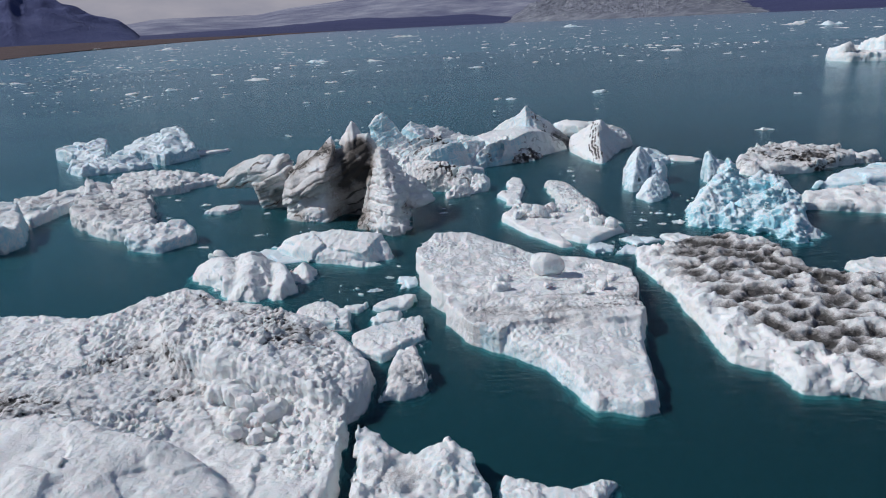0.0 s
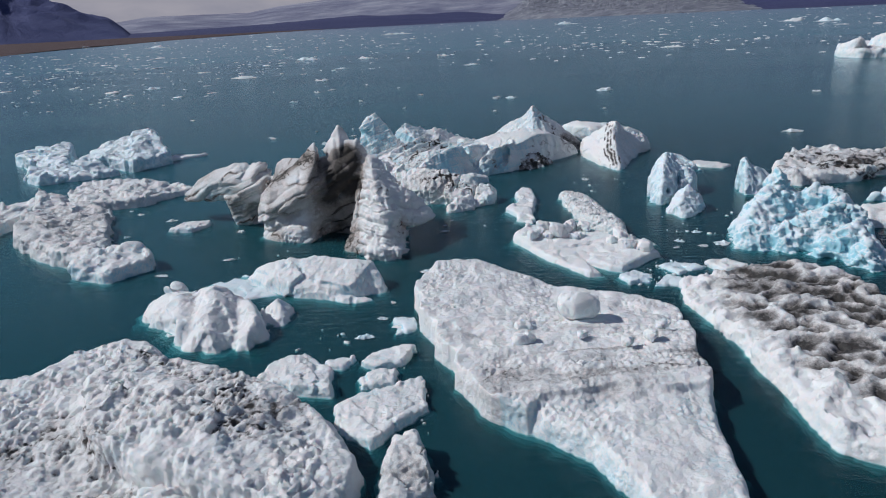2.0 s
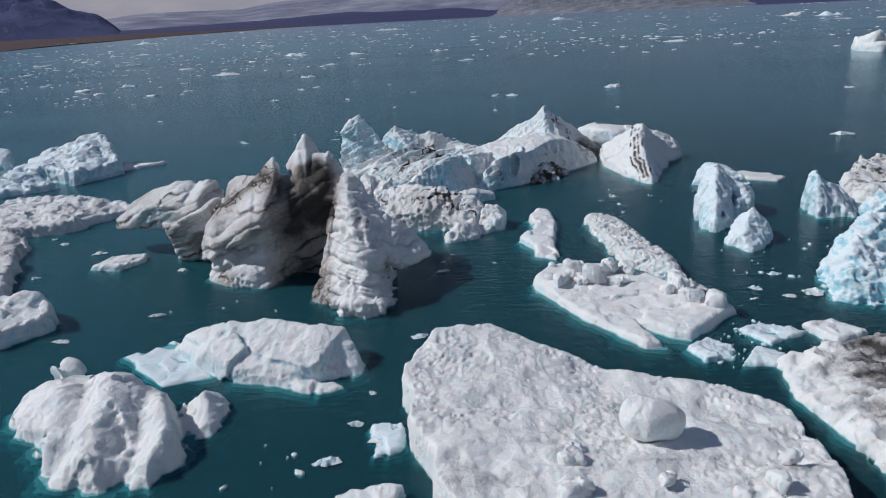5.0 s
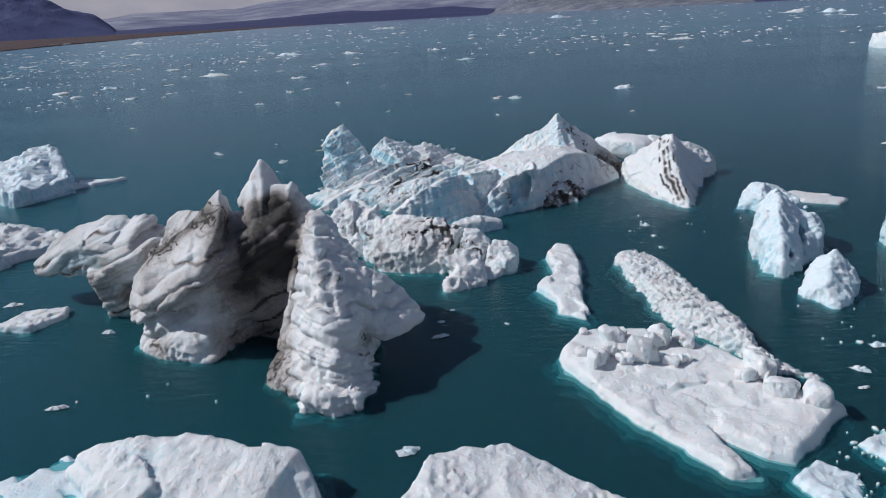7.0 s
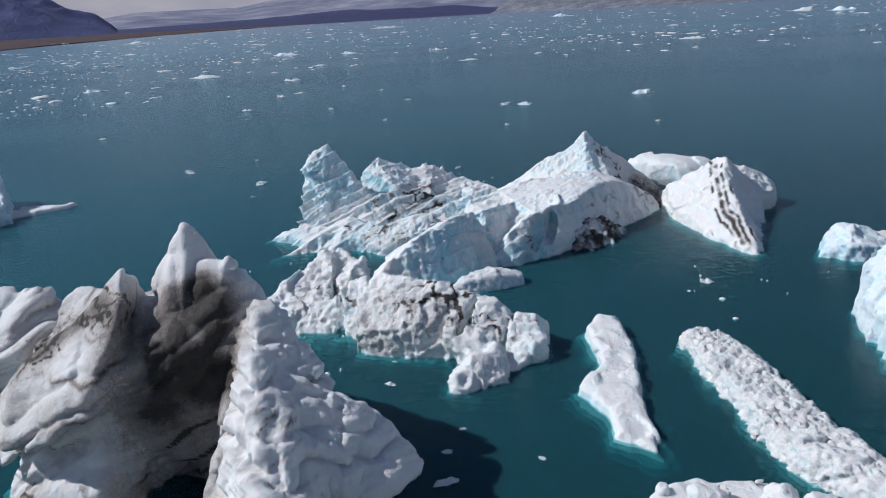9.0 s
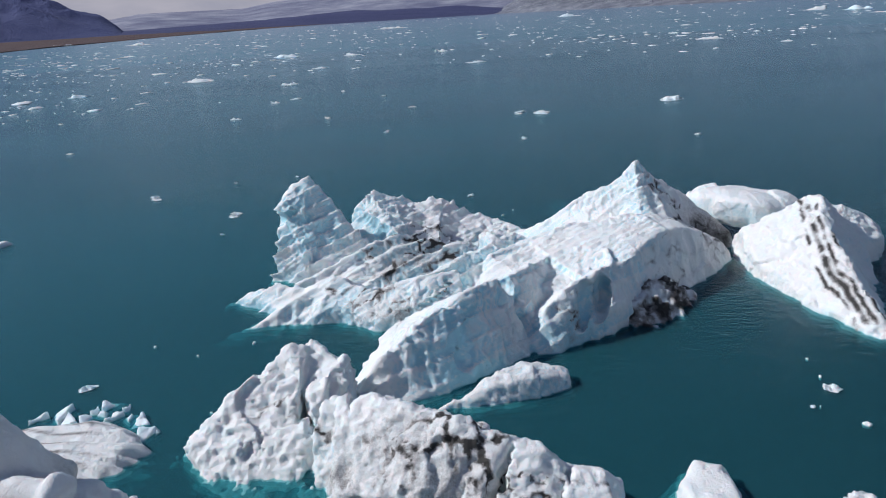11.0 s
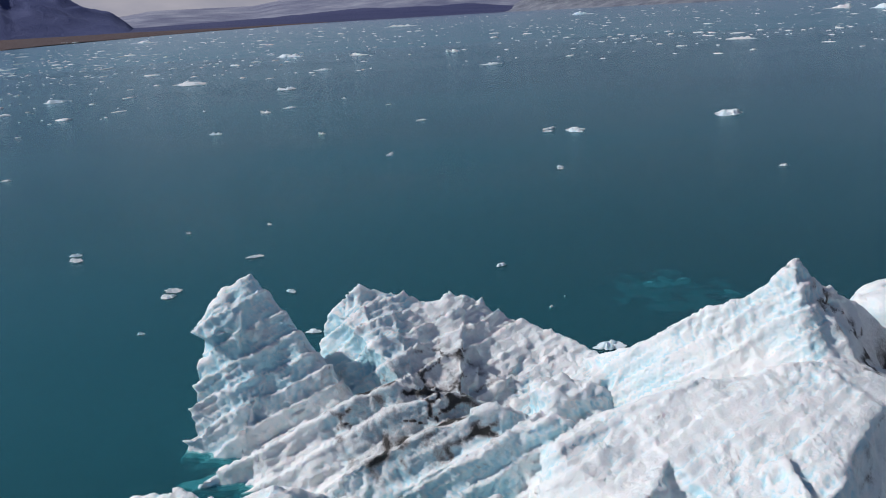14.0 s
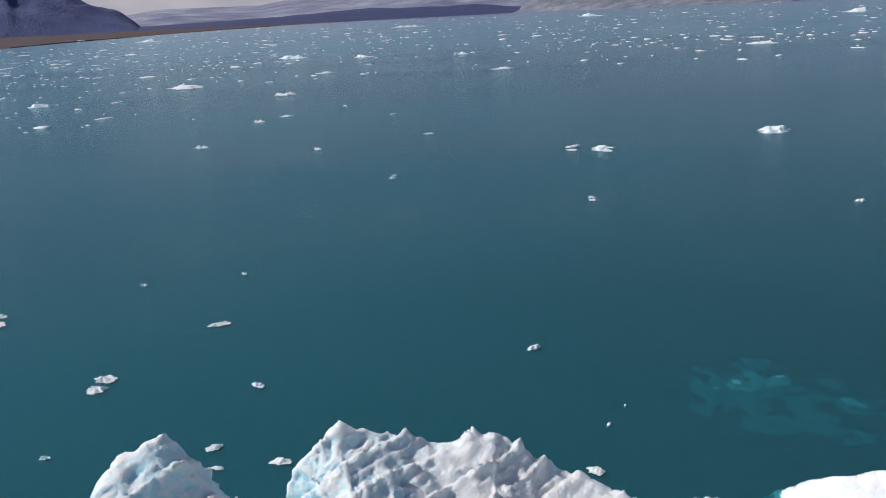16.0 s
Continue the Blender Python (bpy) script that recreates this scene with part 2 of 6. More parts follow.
class Slab:
    """A body of ice over a plan outline, its top through spots; lean > 0 draws the walls in upwards; low lifts its underside off the water."""

    def __init__(self, poly, spots, lean=0.15, low=None, edge=0.2, foot=0.5, rise=None):
        self.poly, self.spots, self.lean, self.low, self.edge, self.foot, self.rise = poly, spots, lean, low, edge, foot, rise

    def distance(self, x, y, z, relief):
        d = outline_distance(x[:, :, 0], y[:, :, 0], self.poly)[:, :, None]
        top = surface_through(self.spots, x[:, :, 0], y[:, :, 0])
        if relief:
            top = top + relief(x[:, :, 0], y[:, :, 0])
        wall = d + self.lean * np.maximum(z - (self.low or 0), 0) - self.foot * np.clip(-z, 0, 1.5)
        out = smooth_max(wall, (z - top[:, :, None]) * 0.8, self.edge)
        if self.low is not None:
            under = self.low if self.rise is None else self.low + surface_through(self.rise, x[:, :, 0], y[:, :, 0])[:, :, None]
            out = smooth_max(out, under - z, 0.3)
        return out


class Ridge(Slab):
    """A sharp crest (x, y, z) that falls away to its left and its right by a slope each, cut to a plan outline; under tilts the underside (height, rise along x, rise along y)."""

    def __init__(self, crest, left, right, plan=None, end=2.5, lean=0.1, under=None, sharp=0.12, edge=0.12, foot=0.3):
        self.poly, self.spots, self.lean, self.low, self.edge, self.foot = plan, crest, lean, None, edge, foot
        self.left, self.right, self.end, self.under, self.sharp = left, right, end, under, sharp
        self.plan = plan
        if plan is None:
            reach = [(x, y, (z + 1) / min(left, right)) for x, y, z in crest]
            self.poly = [(x + sx * min(r, 3), y + sy * min(r, 3)) for x, y, r in reach for sx, sy in ((-1, -1), (1, -1), (1, 1), (-1, 1))]

    def height(self, x, y):
        best, top, last = np.full(x.shape, 1e9), np.zeros(x.shape), len(self.spots) - 2
        for i, ((ax, ay, az), (bx, by, bz)) in enumerate(zip(self.spots, self.spots[1:])):
            ex, ey = bx - ax, by - ay
            size = math.hypot(ex, ey)
            t = ((x - ax) * ex + (y - ay) * ey) / size ** 2
            c = np.clip(t, 0, 1)
            side = ((x - ax) * -ey + (y - ay) * ex) / size
            away = np.hypot(x - ax - c * ex, y - ay - c * ey)
            past = np.where(((t < 0) & (i == 0)) | ((t > 1) & (i == last)), np.abs(t - c) * size, 0)
            across = np.sqrt(np.maximum(away ** 2 - past ** 2, 0))
            fall = np.where(side > 0, self.left, self.right) * (np.sqrt(across ** 2 + self.sharp ** 2) - self.sharp) + self.end * past
            h = az + c * (bz - az) - fall
            top = np.where(away < best, h, top)
            best = np.minimum(best, away)
        return top

    def distance(self, x, y, z, relief):
        fx, fy = x[:, :, 0], y[:, :, 0]
        top = self.height(fx, fy)
        if relief:
            top = top + relief(fx, fy)
        steep = max(self.left, self.right)
        out = (z - top[:, :, None]) / math.sqrt(1 + 0.5 * steep * steep) - self.foot * np.clip(-z, 0, 1.5) * (self.under is None)
        if self.plan:
            wall = outline_distance(fx, fy, self.plan)[:, :, None] + self.lean * np.maximum(z, 0) - self.foot * np.clip(-z, 0, 1.5)
            out = smooth_max(wall, out, self.edge)
        if self.under:
            low, along, into = self.under
            out = smooth_max(out, (low + along * x + into * y - z) * 0.8, 0.15)
        return out

    def near(self, p):
        d = np.full(len(p), 1e9)
        for a, b in zip(self.spots, self.spots[1:]):
            a, e = np.array(a), np.array(b) - np.array(a)
            t = np.clip((p - a) @ e / (e @ e), 0, 1)
            d = np.minimum(d, np.linalg.norm(p - a - t[:, None] * e, axis=1))
        return d - 1.5


class Lump:
    """An ellipsoid added to the ice, or cut out of it."""

    def __init__(self, at, size, turn=0.0, cut=False, blend=0.3, block=2.0):
        self.at, self.size, self.turn, self.cut, self.blend = at, size, radians(turn), cut, blend
        self.block = block
        r = max(size[:2])
        self.poly = [(at[0] - r, at[1] - r), (at[0] + r, at[1] - r), (at[0] + r, at[1] + r), (at[0] - r, at[1] + r)]

    def distance(self, x, y, z, relief):
        c, s = math.cos(self.turn), math.sin(self.turn)
        u, v, w = x - self.at[0], y - self.at[1], z - self.at[2]
        u, v = (u * c + v * s) / self.size[0], (v * c - u * s) / self.size[1]
        k = self.block
        r = (np.abs(u + 0.25 * v) ** k + np.abs(v) ** k + np.abs(w / self.size[2] + 0.2 * u) ** k) ** (1 / k)
        return (r - 1) * min(self.size)


EDGES = [((0, 0, 0), (1, 0, 0)), ((0, 1, 0), (1, 1, 0)), ((0, 0, 1), (1, 0, 1)), ((0, 1, 1), (1, 1, 1)),
         ((0, 0, 0), (0, 1, 0)), ((1, 0, 0), (1, 1, 0)), ((0, 0, 1), (0, 1, 1)), ((1, 0, 1), (1, 1, 1)),
         ((0, 0, 0), (0, 0, 1)), ((1, 0, 0), (1, 0, 1)), ((0, 1, 0), (0, 1, 1)), ((1, 1, 0), (1, 1, 1))]


def skin(dist, origin, step):
    """The zero surface of a field on a regular grid, as vertices and quads."""
    neg = dist < 0
    shape = np.array(dist.shape) - 1
    count = np.zeros(shape, np.int8)
    for i in (0, 1):
        for j in (0, 1):
            for k in (0, 1):
                count += neg[i:i + shape[0], j:j + shape[1], k:k + shape[2]]
    cell = np.argwhere((count > 0) & (count < 8))
    index = np.full(shape, -1, np.int64)
    index[tuple(cell.T)] = np.arange(len(cell))
    total, hits = np.zeros((len(cell), 3)), np.zeros(len(cell))
    for a, b in EDGES:
        da, db = dist[tuple((cell + a).T)], dist[tuple((cell + b).T)]
        cross = (da < 0) != (db < 0)
        t = np.where(cross, da / np.where(cross, da - db, 1), 0)
        total += np.where(cross[:, None], np.array(a) + t[:, None] * (np.array(b) - a), 0)
        hits += cross
    verts = origin + step * (cell + total / hits[:, None])
    quads = []
    for axis in range(3):
        lo, hi = [slice(None)] * 3, [slice(None)] * 3
        lo[axis], hi[axis] = slice(0, -1), slice(1, None)
        at = np.argwhere(neg[tuple(lo)] != neg[tuple(hi)])
        u, v = (axis + 1) % 3, (axis + 2) % 3
        at = at[(at[:, u] > 0) & (at[:, v] > 0) & (at[:, u] < shape[u]) & (at[:, v] < shape[v])]
        eu, ev = np.eye(3, dtype=int)[u], np.eye(3, dtype=int)[v]
        q = np.stack([index[tuple((at - a).T)] for a in (eu + ev, ev, 0 * eu, eu)], 1)
        flip = ~neg[tuple(at.T)]
        q[flip] = q[flip][:, ::-1]
        quads.append(q)
    return verts, np.concatenate(quads)


def normals_of(verts, quads):
    n = np.cross(verts[quads[:, 2]] - verts[quads[:, 0]], verts[quads[:, 3]] - verts[quads[:, 1]])
    total = np.zeros_like(verts)
    for k in range(4):
        np.add.at(total, quads[:, k], n)
    return total / np.maximum(np.linalg.norm(total, axis=1, keepdims=True), 1e-9)


def mesh_from(name, verts, faces, mat, layers=(), smooth=True):
    me = bpy.data.meshes.new(name)
    me.from_pydata(verts.tolist() if isinstance(verts, np.ndarray) else verts, [], faces.tolist() if isinstance(faces, np.ndarray) else faces)
    for key, values in layers:
        me.attributes.new(key, "FLOAT", "POINT").data.foreach_set("value", np.ascontiguousarray(values, np.float32))
    me.polygons.foreach_set("use_smooth", [smooth] * len(me.polygons))
    me.materials.append(mat)
    me.update()
    return me


def ice(name, shapes, mat, label, category="iceberg", step=0.15, warp=0.25, warp_size=1.6, relief=None, detail=None, dirt=None, clear=0.35, seed=1, depth=1.0, names=(), blend=0.2, group="", swell=0.2, grain=((0, 0, 1), -0.5), broken=1.0):
    """A berg or floe: its shapes fused into one skin, roughened, with layers of silt and of blue tint."""
    pts = np.array([p for s in shapes if not (isinstance(s, Lump) and s.cut) for p in s.poly])
    tops = [h[2] for s in shapes if isinstance(s, Slab) for h in s.spots] + [s.at[2] + s.size[2] for s in shapes if isinstance(s, Lump) and not s.cut]
    lows = [s.at[2] - s.size[2] for s in shapes if isinstance(s, Lump) and not s.cut] + [-depth if s.low is None else s.low - 1 for s in shapes if isinstance(s, Slab)]
    lo = np.r_[pts.min(0) - 1.2, max(min(lows) - 0.3, -depth - 0.1)]
    hi = np.r_[pts.max(0) + 1.2, max(tops) + 0.8]
    gx, gy, gz = (np.arange(a, b + step, step) for a, b in zip(lo, hi))
    x, y = np.meshgrid(gx, gy, indexing="ij")
    x, y, z = x[:, :, None], y[:, :, None], gz[None, None, :]
    field = None
    for s in shapes:
        d = s.distance(x, y, z, relief)
        d = np.broadcast_to(d, (len(gx), len(gy), len(gz)))
        if field is None:
            field = d.copy()
        elif isinstance(s, Lump):
            field = smooth_max(field, -d, s.blend) if s.cut else smooth_min(field, d, s.blend)
        else:
            field = smooth_min(field, d, blend)
    near = np.argwhere(np.abs(field) < 2.2 * warp + step)
    px, py, pz = gx[near[:, 0]], gy[near[:, 1]], gz[near[:, 2]]
    along = Vector(grain[0]).normalized()
    lead = grain[1] * (px * along.x + py * along.y + pz * along.z)
    px, py, pz = px + lead * along.x, py + lead * along.y, pz + lead * along.z
    swirl = fbm(px, py, pz, warp_size, 2, seed)
    bend = 0.45 * warp_size * fbm(px, py, pz, warp_size * 1.8, 1, seed + 1)
    field[tuple(near.T)] += 0.65 * warp * (0.45 * swirl + broken * 1.2 * facets(px + bend + 0.35 * py, py - bend - 0.3 * pz, pz + 0.25 * warp_size * swirl, warp_size * 1.35, int(seed)) - 0.2 * (fbm(px, py, pz, warp_size * 0.9, 3, seed + 3, True) - 0.5) + swell)
    for axis in range(3):
        ends = [slice(None)] * 3
        for e in (0, -1):
            ends[axis] = e
            field[tuple(ends)] = np.maximum(field[tuple(ends)], 0.05)
    verts, quads = skin(field, np.array([gx[0], gy[0], gz[0]]), step)
    nrm = normals_of(verts, quads)
    if detail:
        verts = verts + nrm * detail(verts, nrm)[:, None]
    under = np.clip(-verts[:, 2] * 3, 0, 1)
    verts = verts + nrm * (under * (0.22 * fbm(*verts.T, 0.9, 3, seed + 6)))[:, None]
    nrm = normals_of(verts, quads)
    soil = np.clip(dirt(verts, nrm), 0, 1.3) if dirt else np.zeros(len(verts))
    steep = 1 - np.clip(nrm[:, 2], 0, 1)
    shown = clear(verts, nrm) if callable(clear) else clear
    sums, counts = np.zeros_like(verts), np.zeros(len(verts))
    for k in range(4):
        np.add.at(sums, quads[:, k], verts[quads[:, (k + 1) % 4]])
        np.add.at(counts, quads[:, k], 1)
    # the blue tint deepens with concave curvature, and on steep faces
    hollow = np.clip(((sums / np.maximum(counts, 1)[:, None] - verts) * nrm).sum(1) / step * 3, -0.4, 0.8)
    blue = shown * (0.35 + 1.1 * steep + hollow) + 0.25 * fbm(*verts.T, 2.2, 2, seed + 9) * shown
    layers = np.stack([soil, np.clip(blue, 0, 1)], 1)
    middle = verts[quads].mean(1)
    which = np.zeros(len(quads), int)
    if names:
        bodies = [s for s in shapes if isinstance(s, Slab)][:len(names)]
        which = np.argmin([body_distance(s, middle) for s in bodies], 0)
    which[middle[:, 2] < -0.06] = -1

    def piece(title, chosen):
        used, local = np.unique(quads[chosen], return_inverse=True)
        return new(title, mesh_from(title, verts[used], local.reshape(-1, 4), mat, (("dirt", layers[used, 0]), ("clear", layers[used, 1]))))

    if names:
        ob = new(name)
        ob.location = (*pts.mean(0), 0)
        children = [piece(title, which == k) for k, title in enumerate(names) if (which == k).any()]
    else:
        ob, children = piece(name, which >= 0), []
    if (which == -1).any():
        children.append(tagged(piece("submerged_foot", which == -1), "pale ice foot under the water"))
    for c in children:
        c.parent = ob
        if names:
            c.matrix_parent_inverse = Matrix.Translation(-ob.location)
    return tagged(ob, label, category, group)


def body_distance(s, p):
    if isinstance(s, Ridge):
        return s.near(p)
    d = outline_distance(p[:, 0], p[:, 1], s.poly)
    if s.low is not None:
        d = np.maximum(d, s.low - 0.5 - p[:, 2])
    return np.maximum(d, p[:, 2] - surface_through(s.spots, p[:, 0], p[:, 1]) - 0.4)


# surface characters
def pitted(size=0.45, deep=0.12, rough=0.07, seed=0):
    def f(v, n):
        return -1.5 * deep * pits(v, size, seed) * (0.4 + 0.6 * np.clip(n[:, 2], 0, 1)) + rough * (fbm(*v.T, 0.7, 3, seed) + 0.7 * fbm(*v.T, 0.32, 2, seed + 4, True) - 0.3)
    return f


def pits(v, size, seed):
    """Uneven melt pits, 0 to 1: two sizes of them, bent, elongated and in crowds."""
    wx = v[:, 0] + 0.15 * v[:, 2] + 0.35 * size * fbm(*v.T, size * 1.5, 2, seed + 2)
    wy = v[:, 1] * 0.8 - 0.25 * v[:, 0] + 0.35 * size * fbm(*v.T, size * 1.5, 2, seed + 4)
    a, a2 = cells(wx, wy, size, seed)
    b, b2 = cells(wx, wy - v[:, 2], size * 0.5, seed + 9)
    crowd = np.clip(0.55 + 1.1 * fbm(*v.T, 1.7, 2, seed + 6), 0.12, 1.15)
    return crowd * (0.65 * np.clip(1.15 - a / 0.5, 0, 1) ** 1.3 * np.clip((a2 - a) * 3, 0, 1) + 0.55 * np.clip(1.1 - b / 0.5, 0, 1) * np.clip((b2 - b) * 3, 0, 1))


def crumbly(size=0.5, amount=0.12, seed=0):
    return lambda v, n: amount * fbm(*v.T, size, 3, seed, True, 0.6) - 0.4 * amount


def layered(way, gap, amount, seed=0, notch=3.0, wander=0.5):
    """Rounded layers of uneven thickness with sharp notches between them."""
    d = np.array(Vector(way).normalized())
    def f(v, n):
        s = v @ d / gap + wander * fbm(*v.T, 2.6, 2, seed)
        s = s + 0.3 * np.sin(1.7 * s + seed) + 0.12 * fbm(*v.T, 0.6, 2, seed + 8)
        u = 2 * (s - np.floor(s)) - 1
        own = VALUES[(np.floor(s).astype(np.int64) + 31 * seed) & 255]
        face = np.clip(1.3 - np.abs(n @ d), 0.1, 1)
        return amount * face * ((1 - np.abs(u) ** notch) - 0.6 + 0.35 * own) * np.clip(0.7 + 0.8 * fbm(*v.T, 1.9, 2, seed + 2), 0.2, 1.3)
    return f


def fins(v, way, gap, amount, seed=0, wander=0.25):
    """Thin straight strata that weather out as sharp parallel ribs, beaded along their edges."""
    s = v @ np.array(Vector(way).normalized()) / gap + wander * fbm(*v.T, 3.0, 2, seed)
    u = s - np.floor(s)
    own = VALUES[(np.floor(s).astype(np.int64) + 17 * seed) & 255]
    bead = np.clip(0.75 + 0.75 * fbm(*v.T, 0.45, 2, seed + 5), 0.1, 1.5)
    return amount * (1.25 * u ** 1.6 - 0.5) * (0.75 + 0.4 * own) * bead


def blots(spots, base=0.0, seed=0, streak=None, veins=None):
    """Silt in soft patches (x, y, z, radius, strength), over a thin film."""
    def f(v, n):
        total = np.full(len(v), base)
        w = fbm(*v.T, 1.3, 3, seed)
        for x, y, z, r, k in spots:
            q = ((v[:, 0] - x) ** 2 + (v[:, 1] - y) ** 2 + (v[:, 2] - z) ** 2) / (r * r)
            total = total + k * np.exp(-q) * (1 + 0.7 * w)
        if veins:
            size, wide, k = veins
            q = fbm(*(v * np.array((1, 1, 1.6))).T, size, 3, seed + 7) / wide
            patch = np.clip((total - base) * 3, 0, 1)
            total = total * (0.8 + 0.4 * k * np.exp(-q * q)) - 0.12 * k * patch + 1.1 * patch * np.exp(-(q / 0.36) ** 2)
        if streak:
            way, gap, k = streak
            s = v @ np.array(Vector(way).normalized()) / gap + 0.8 * fbm(*v.T, 2.5, 2, seed + 4)
            total = total * (1 - k + 2 * k * np.clip(np.abs(np.sin(math.pi * s)) ** 6 * 1.4, 0, 1))
        return total
    return f


# ---------------------------------------------------------------- water, land and distance
def sheet(name, z, mat, label, far=4900.0):
    ring = [(far * math.sin(a * math.tau / 64), far * math.cos(a * math.tau / 64), z) for a in range(64)]
    ob = new(name, mesh_from(name, ring, [tuple(range(63, -1, -1))], mat, smooth=False))
    return tagged(ob, label, "water", kind="structure")


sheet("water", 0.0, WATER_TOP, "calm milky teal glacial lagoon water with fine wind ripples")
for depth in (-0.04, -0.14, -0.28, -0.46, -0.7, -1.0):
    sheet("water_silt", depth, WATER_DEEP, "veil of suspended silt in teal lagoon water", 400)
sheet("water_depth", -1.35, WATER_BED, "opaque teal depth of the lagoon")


def terrain(name, mat, label, a0, a1, r0, r1, height, na=160, nr=40):
    """A stretch of land between two bearings (degrees right of ahead) and two distances, with its height by bearing and distance."""
    a, r = np.meshgrid(np.radians(np.linspace(a0, a1, na)), np.linspace(0, 1, nr), indexing="ij")
    near = r0(np.degrees(a)) if callable(r0) else r0
    dist = near + (r1 - near) * r
    x, y = dist * np.sin(a), dist * np.cos(a)
    z = height(np.degrees(a), r, x, y)
    i = np.arange(na * nr).reshape(na, nr)
    quads = np.stack([i[:-1, :-1], i[1:, :-1], i[1:, 1:], i[:-1, 1:]], -1).reshape(-1, 4)[:, ::-1]
    ob = new(name, mesh_from(name, np.stack([x, y, z], -1).reshape(-1, 3), quads, mat))
    return tagged(ob, label, "landscape", kind="structure")


def lerp(a, table):
    return np.interp(a, [t[0] for t in table], [t[1] for t in table])


def flat(x):
    return np.zeros_like(x)


# a brown gravel plain that runs back from the shore
terrain("shore", SHORE, "flat brown gravel moraine shore along the far lagoon", -75, 2, lambda a: lerp(a, [(-75, 420), (-45, 620), (-31, 900), (-22, 1500), (-15, 2300), (-8, 3300), (2, 4200)]), 4600,
        lambda a, r, x, y: 0.3 + 9 * r * (1 - np.clip((a + 6) / 8, 0, 1)) + 1.2 * fbm(x, y, flat(x), 160, 3))
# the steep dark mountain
terrain("mountain", ROCK, "steep dark basalt mountain with gullies, tinted blue by haze", -75, -21.5, 3300, 4500,
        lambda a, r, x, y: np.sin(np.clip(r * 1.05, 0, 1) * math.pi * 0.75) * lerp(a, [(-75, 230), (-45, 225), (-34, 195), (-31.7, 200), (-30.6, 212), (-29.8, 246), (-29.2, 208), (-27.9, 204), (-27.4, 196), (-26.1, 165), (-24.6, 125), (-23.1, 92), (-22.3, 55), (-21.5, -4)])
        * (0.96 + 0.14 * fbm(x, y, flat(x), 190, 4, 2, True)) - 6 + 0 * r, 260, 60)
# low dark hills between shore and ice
terrain("dark_hills", MORAINE_HAZY, "low dark moraine hills under the ice cap, tinted purple by haze", -26, 75, lambda a: lerp(a, [(-26, 3000), (0, 3500), (4, 3500), (12, 3500), (26, 2200), (75, 1500)]), 4300,
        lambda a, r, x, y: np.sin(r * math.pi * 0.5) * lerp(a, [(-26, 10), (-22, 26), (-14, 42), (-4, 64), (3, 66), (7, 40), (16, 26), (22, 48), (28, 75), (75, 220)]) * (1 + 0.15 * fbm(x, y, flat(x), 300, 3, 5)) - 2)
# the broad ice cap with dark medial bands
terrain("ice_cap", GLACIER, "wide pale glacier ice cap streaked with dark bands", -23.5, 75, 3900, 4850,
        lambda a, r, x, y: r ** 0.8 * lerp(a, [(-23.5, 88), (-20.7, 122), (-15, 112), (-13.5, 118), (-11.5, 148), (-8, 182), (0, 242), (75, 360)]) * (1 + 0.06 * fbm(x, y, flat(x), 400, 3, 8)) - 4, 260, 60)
# the snout that calves into the lagoon
terrain("glacier_snout", GLACIER_FACE, "rough crevassed glacier snout meeting the lagoon", 5.5, 25, lambda a: lerp(a, [(5.5, 3450), (10, 3000), (18, 2500), (25, 2300)]), 4400,
        lambda a, r, x, y: (np.clip(r * 14, 0, 1) * 14 + 95 * r) * lerp(a, [(5.5, 0.2), (8, 1), (20, 0.95), (25, 0.3)]) * (1 + 0.22 * fbm(x, y, flat(x), 60, 3, 4, True)) - 3, 300, 60)

terrain("backdrop", CLOUD, "pale lilac-grey cloud bank behind the mountains", -80, 80, 4880, 4940, lambda a, r, x, y: -10 + 300 * r, 90, 6)

# ---------------------------------------------------------------- the near floes
def rough_top(size, amount, seed):
    return lambda x, y: amount * fbm(x, y, 0 * x, size, 3, seed)


def bowls(size, amount, seed):
    def f(x, y):
        wx, wy = x + 0.5 * fbm(x, y, 0 * x, 1.6, 2, seed), y + 0.5 * fbm(x, y, 0 * x, 1.6, 2, seed + 5)
        a, b = cells(wx, wy * 1.35, size, seed)
        return amount * (np.minimum(a, 0.75) / 0.75) ** 1.6 - 0.6 * amount + 0.3 * amount * fbm(x, y, 0 * x, 0.8, 2, seed)
    return f


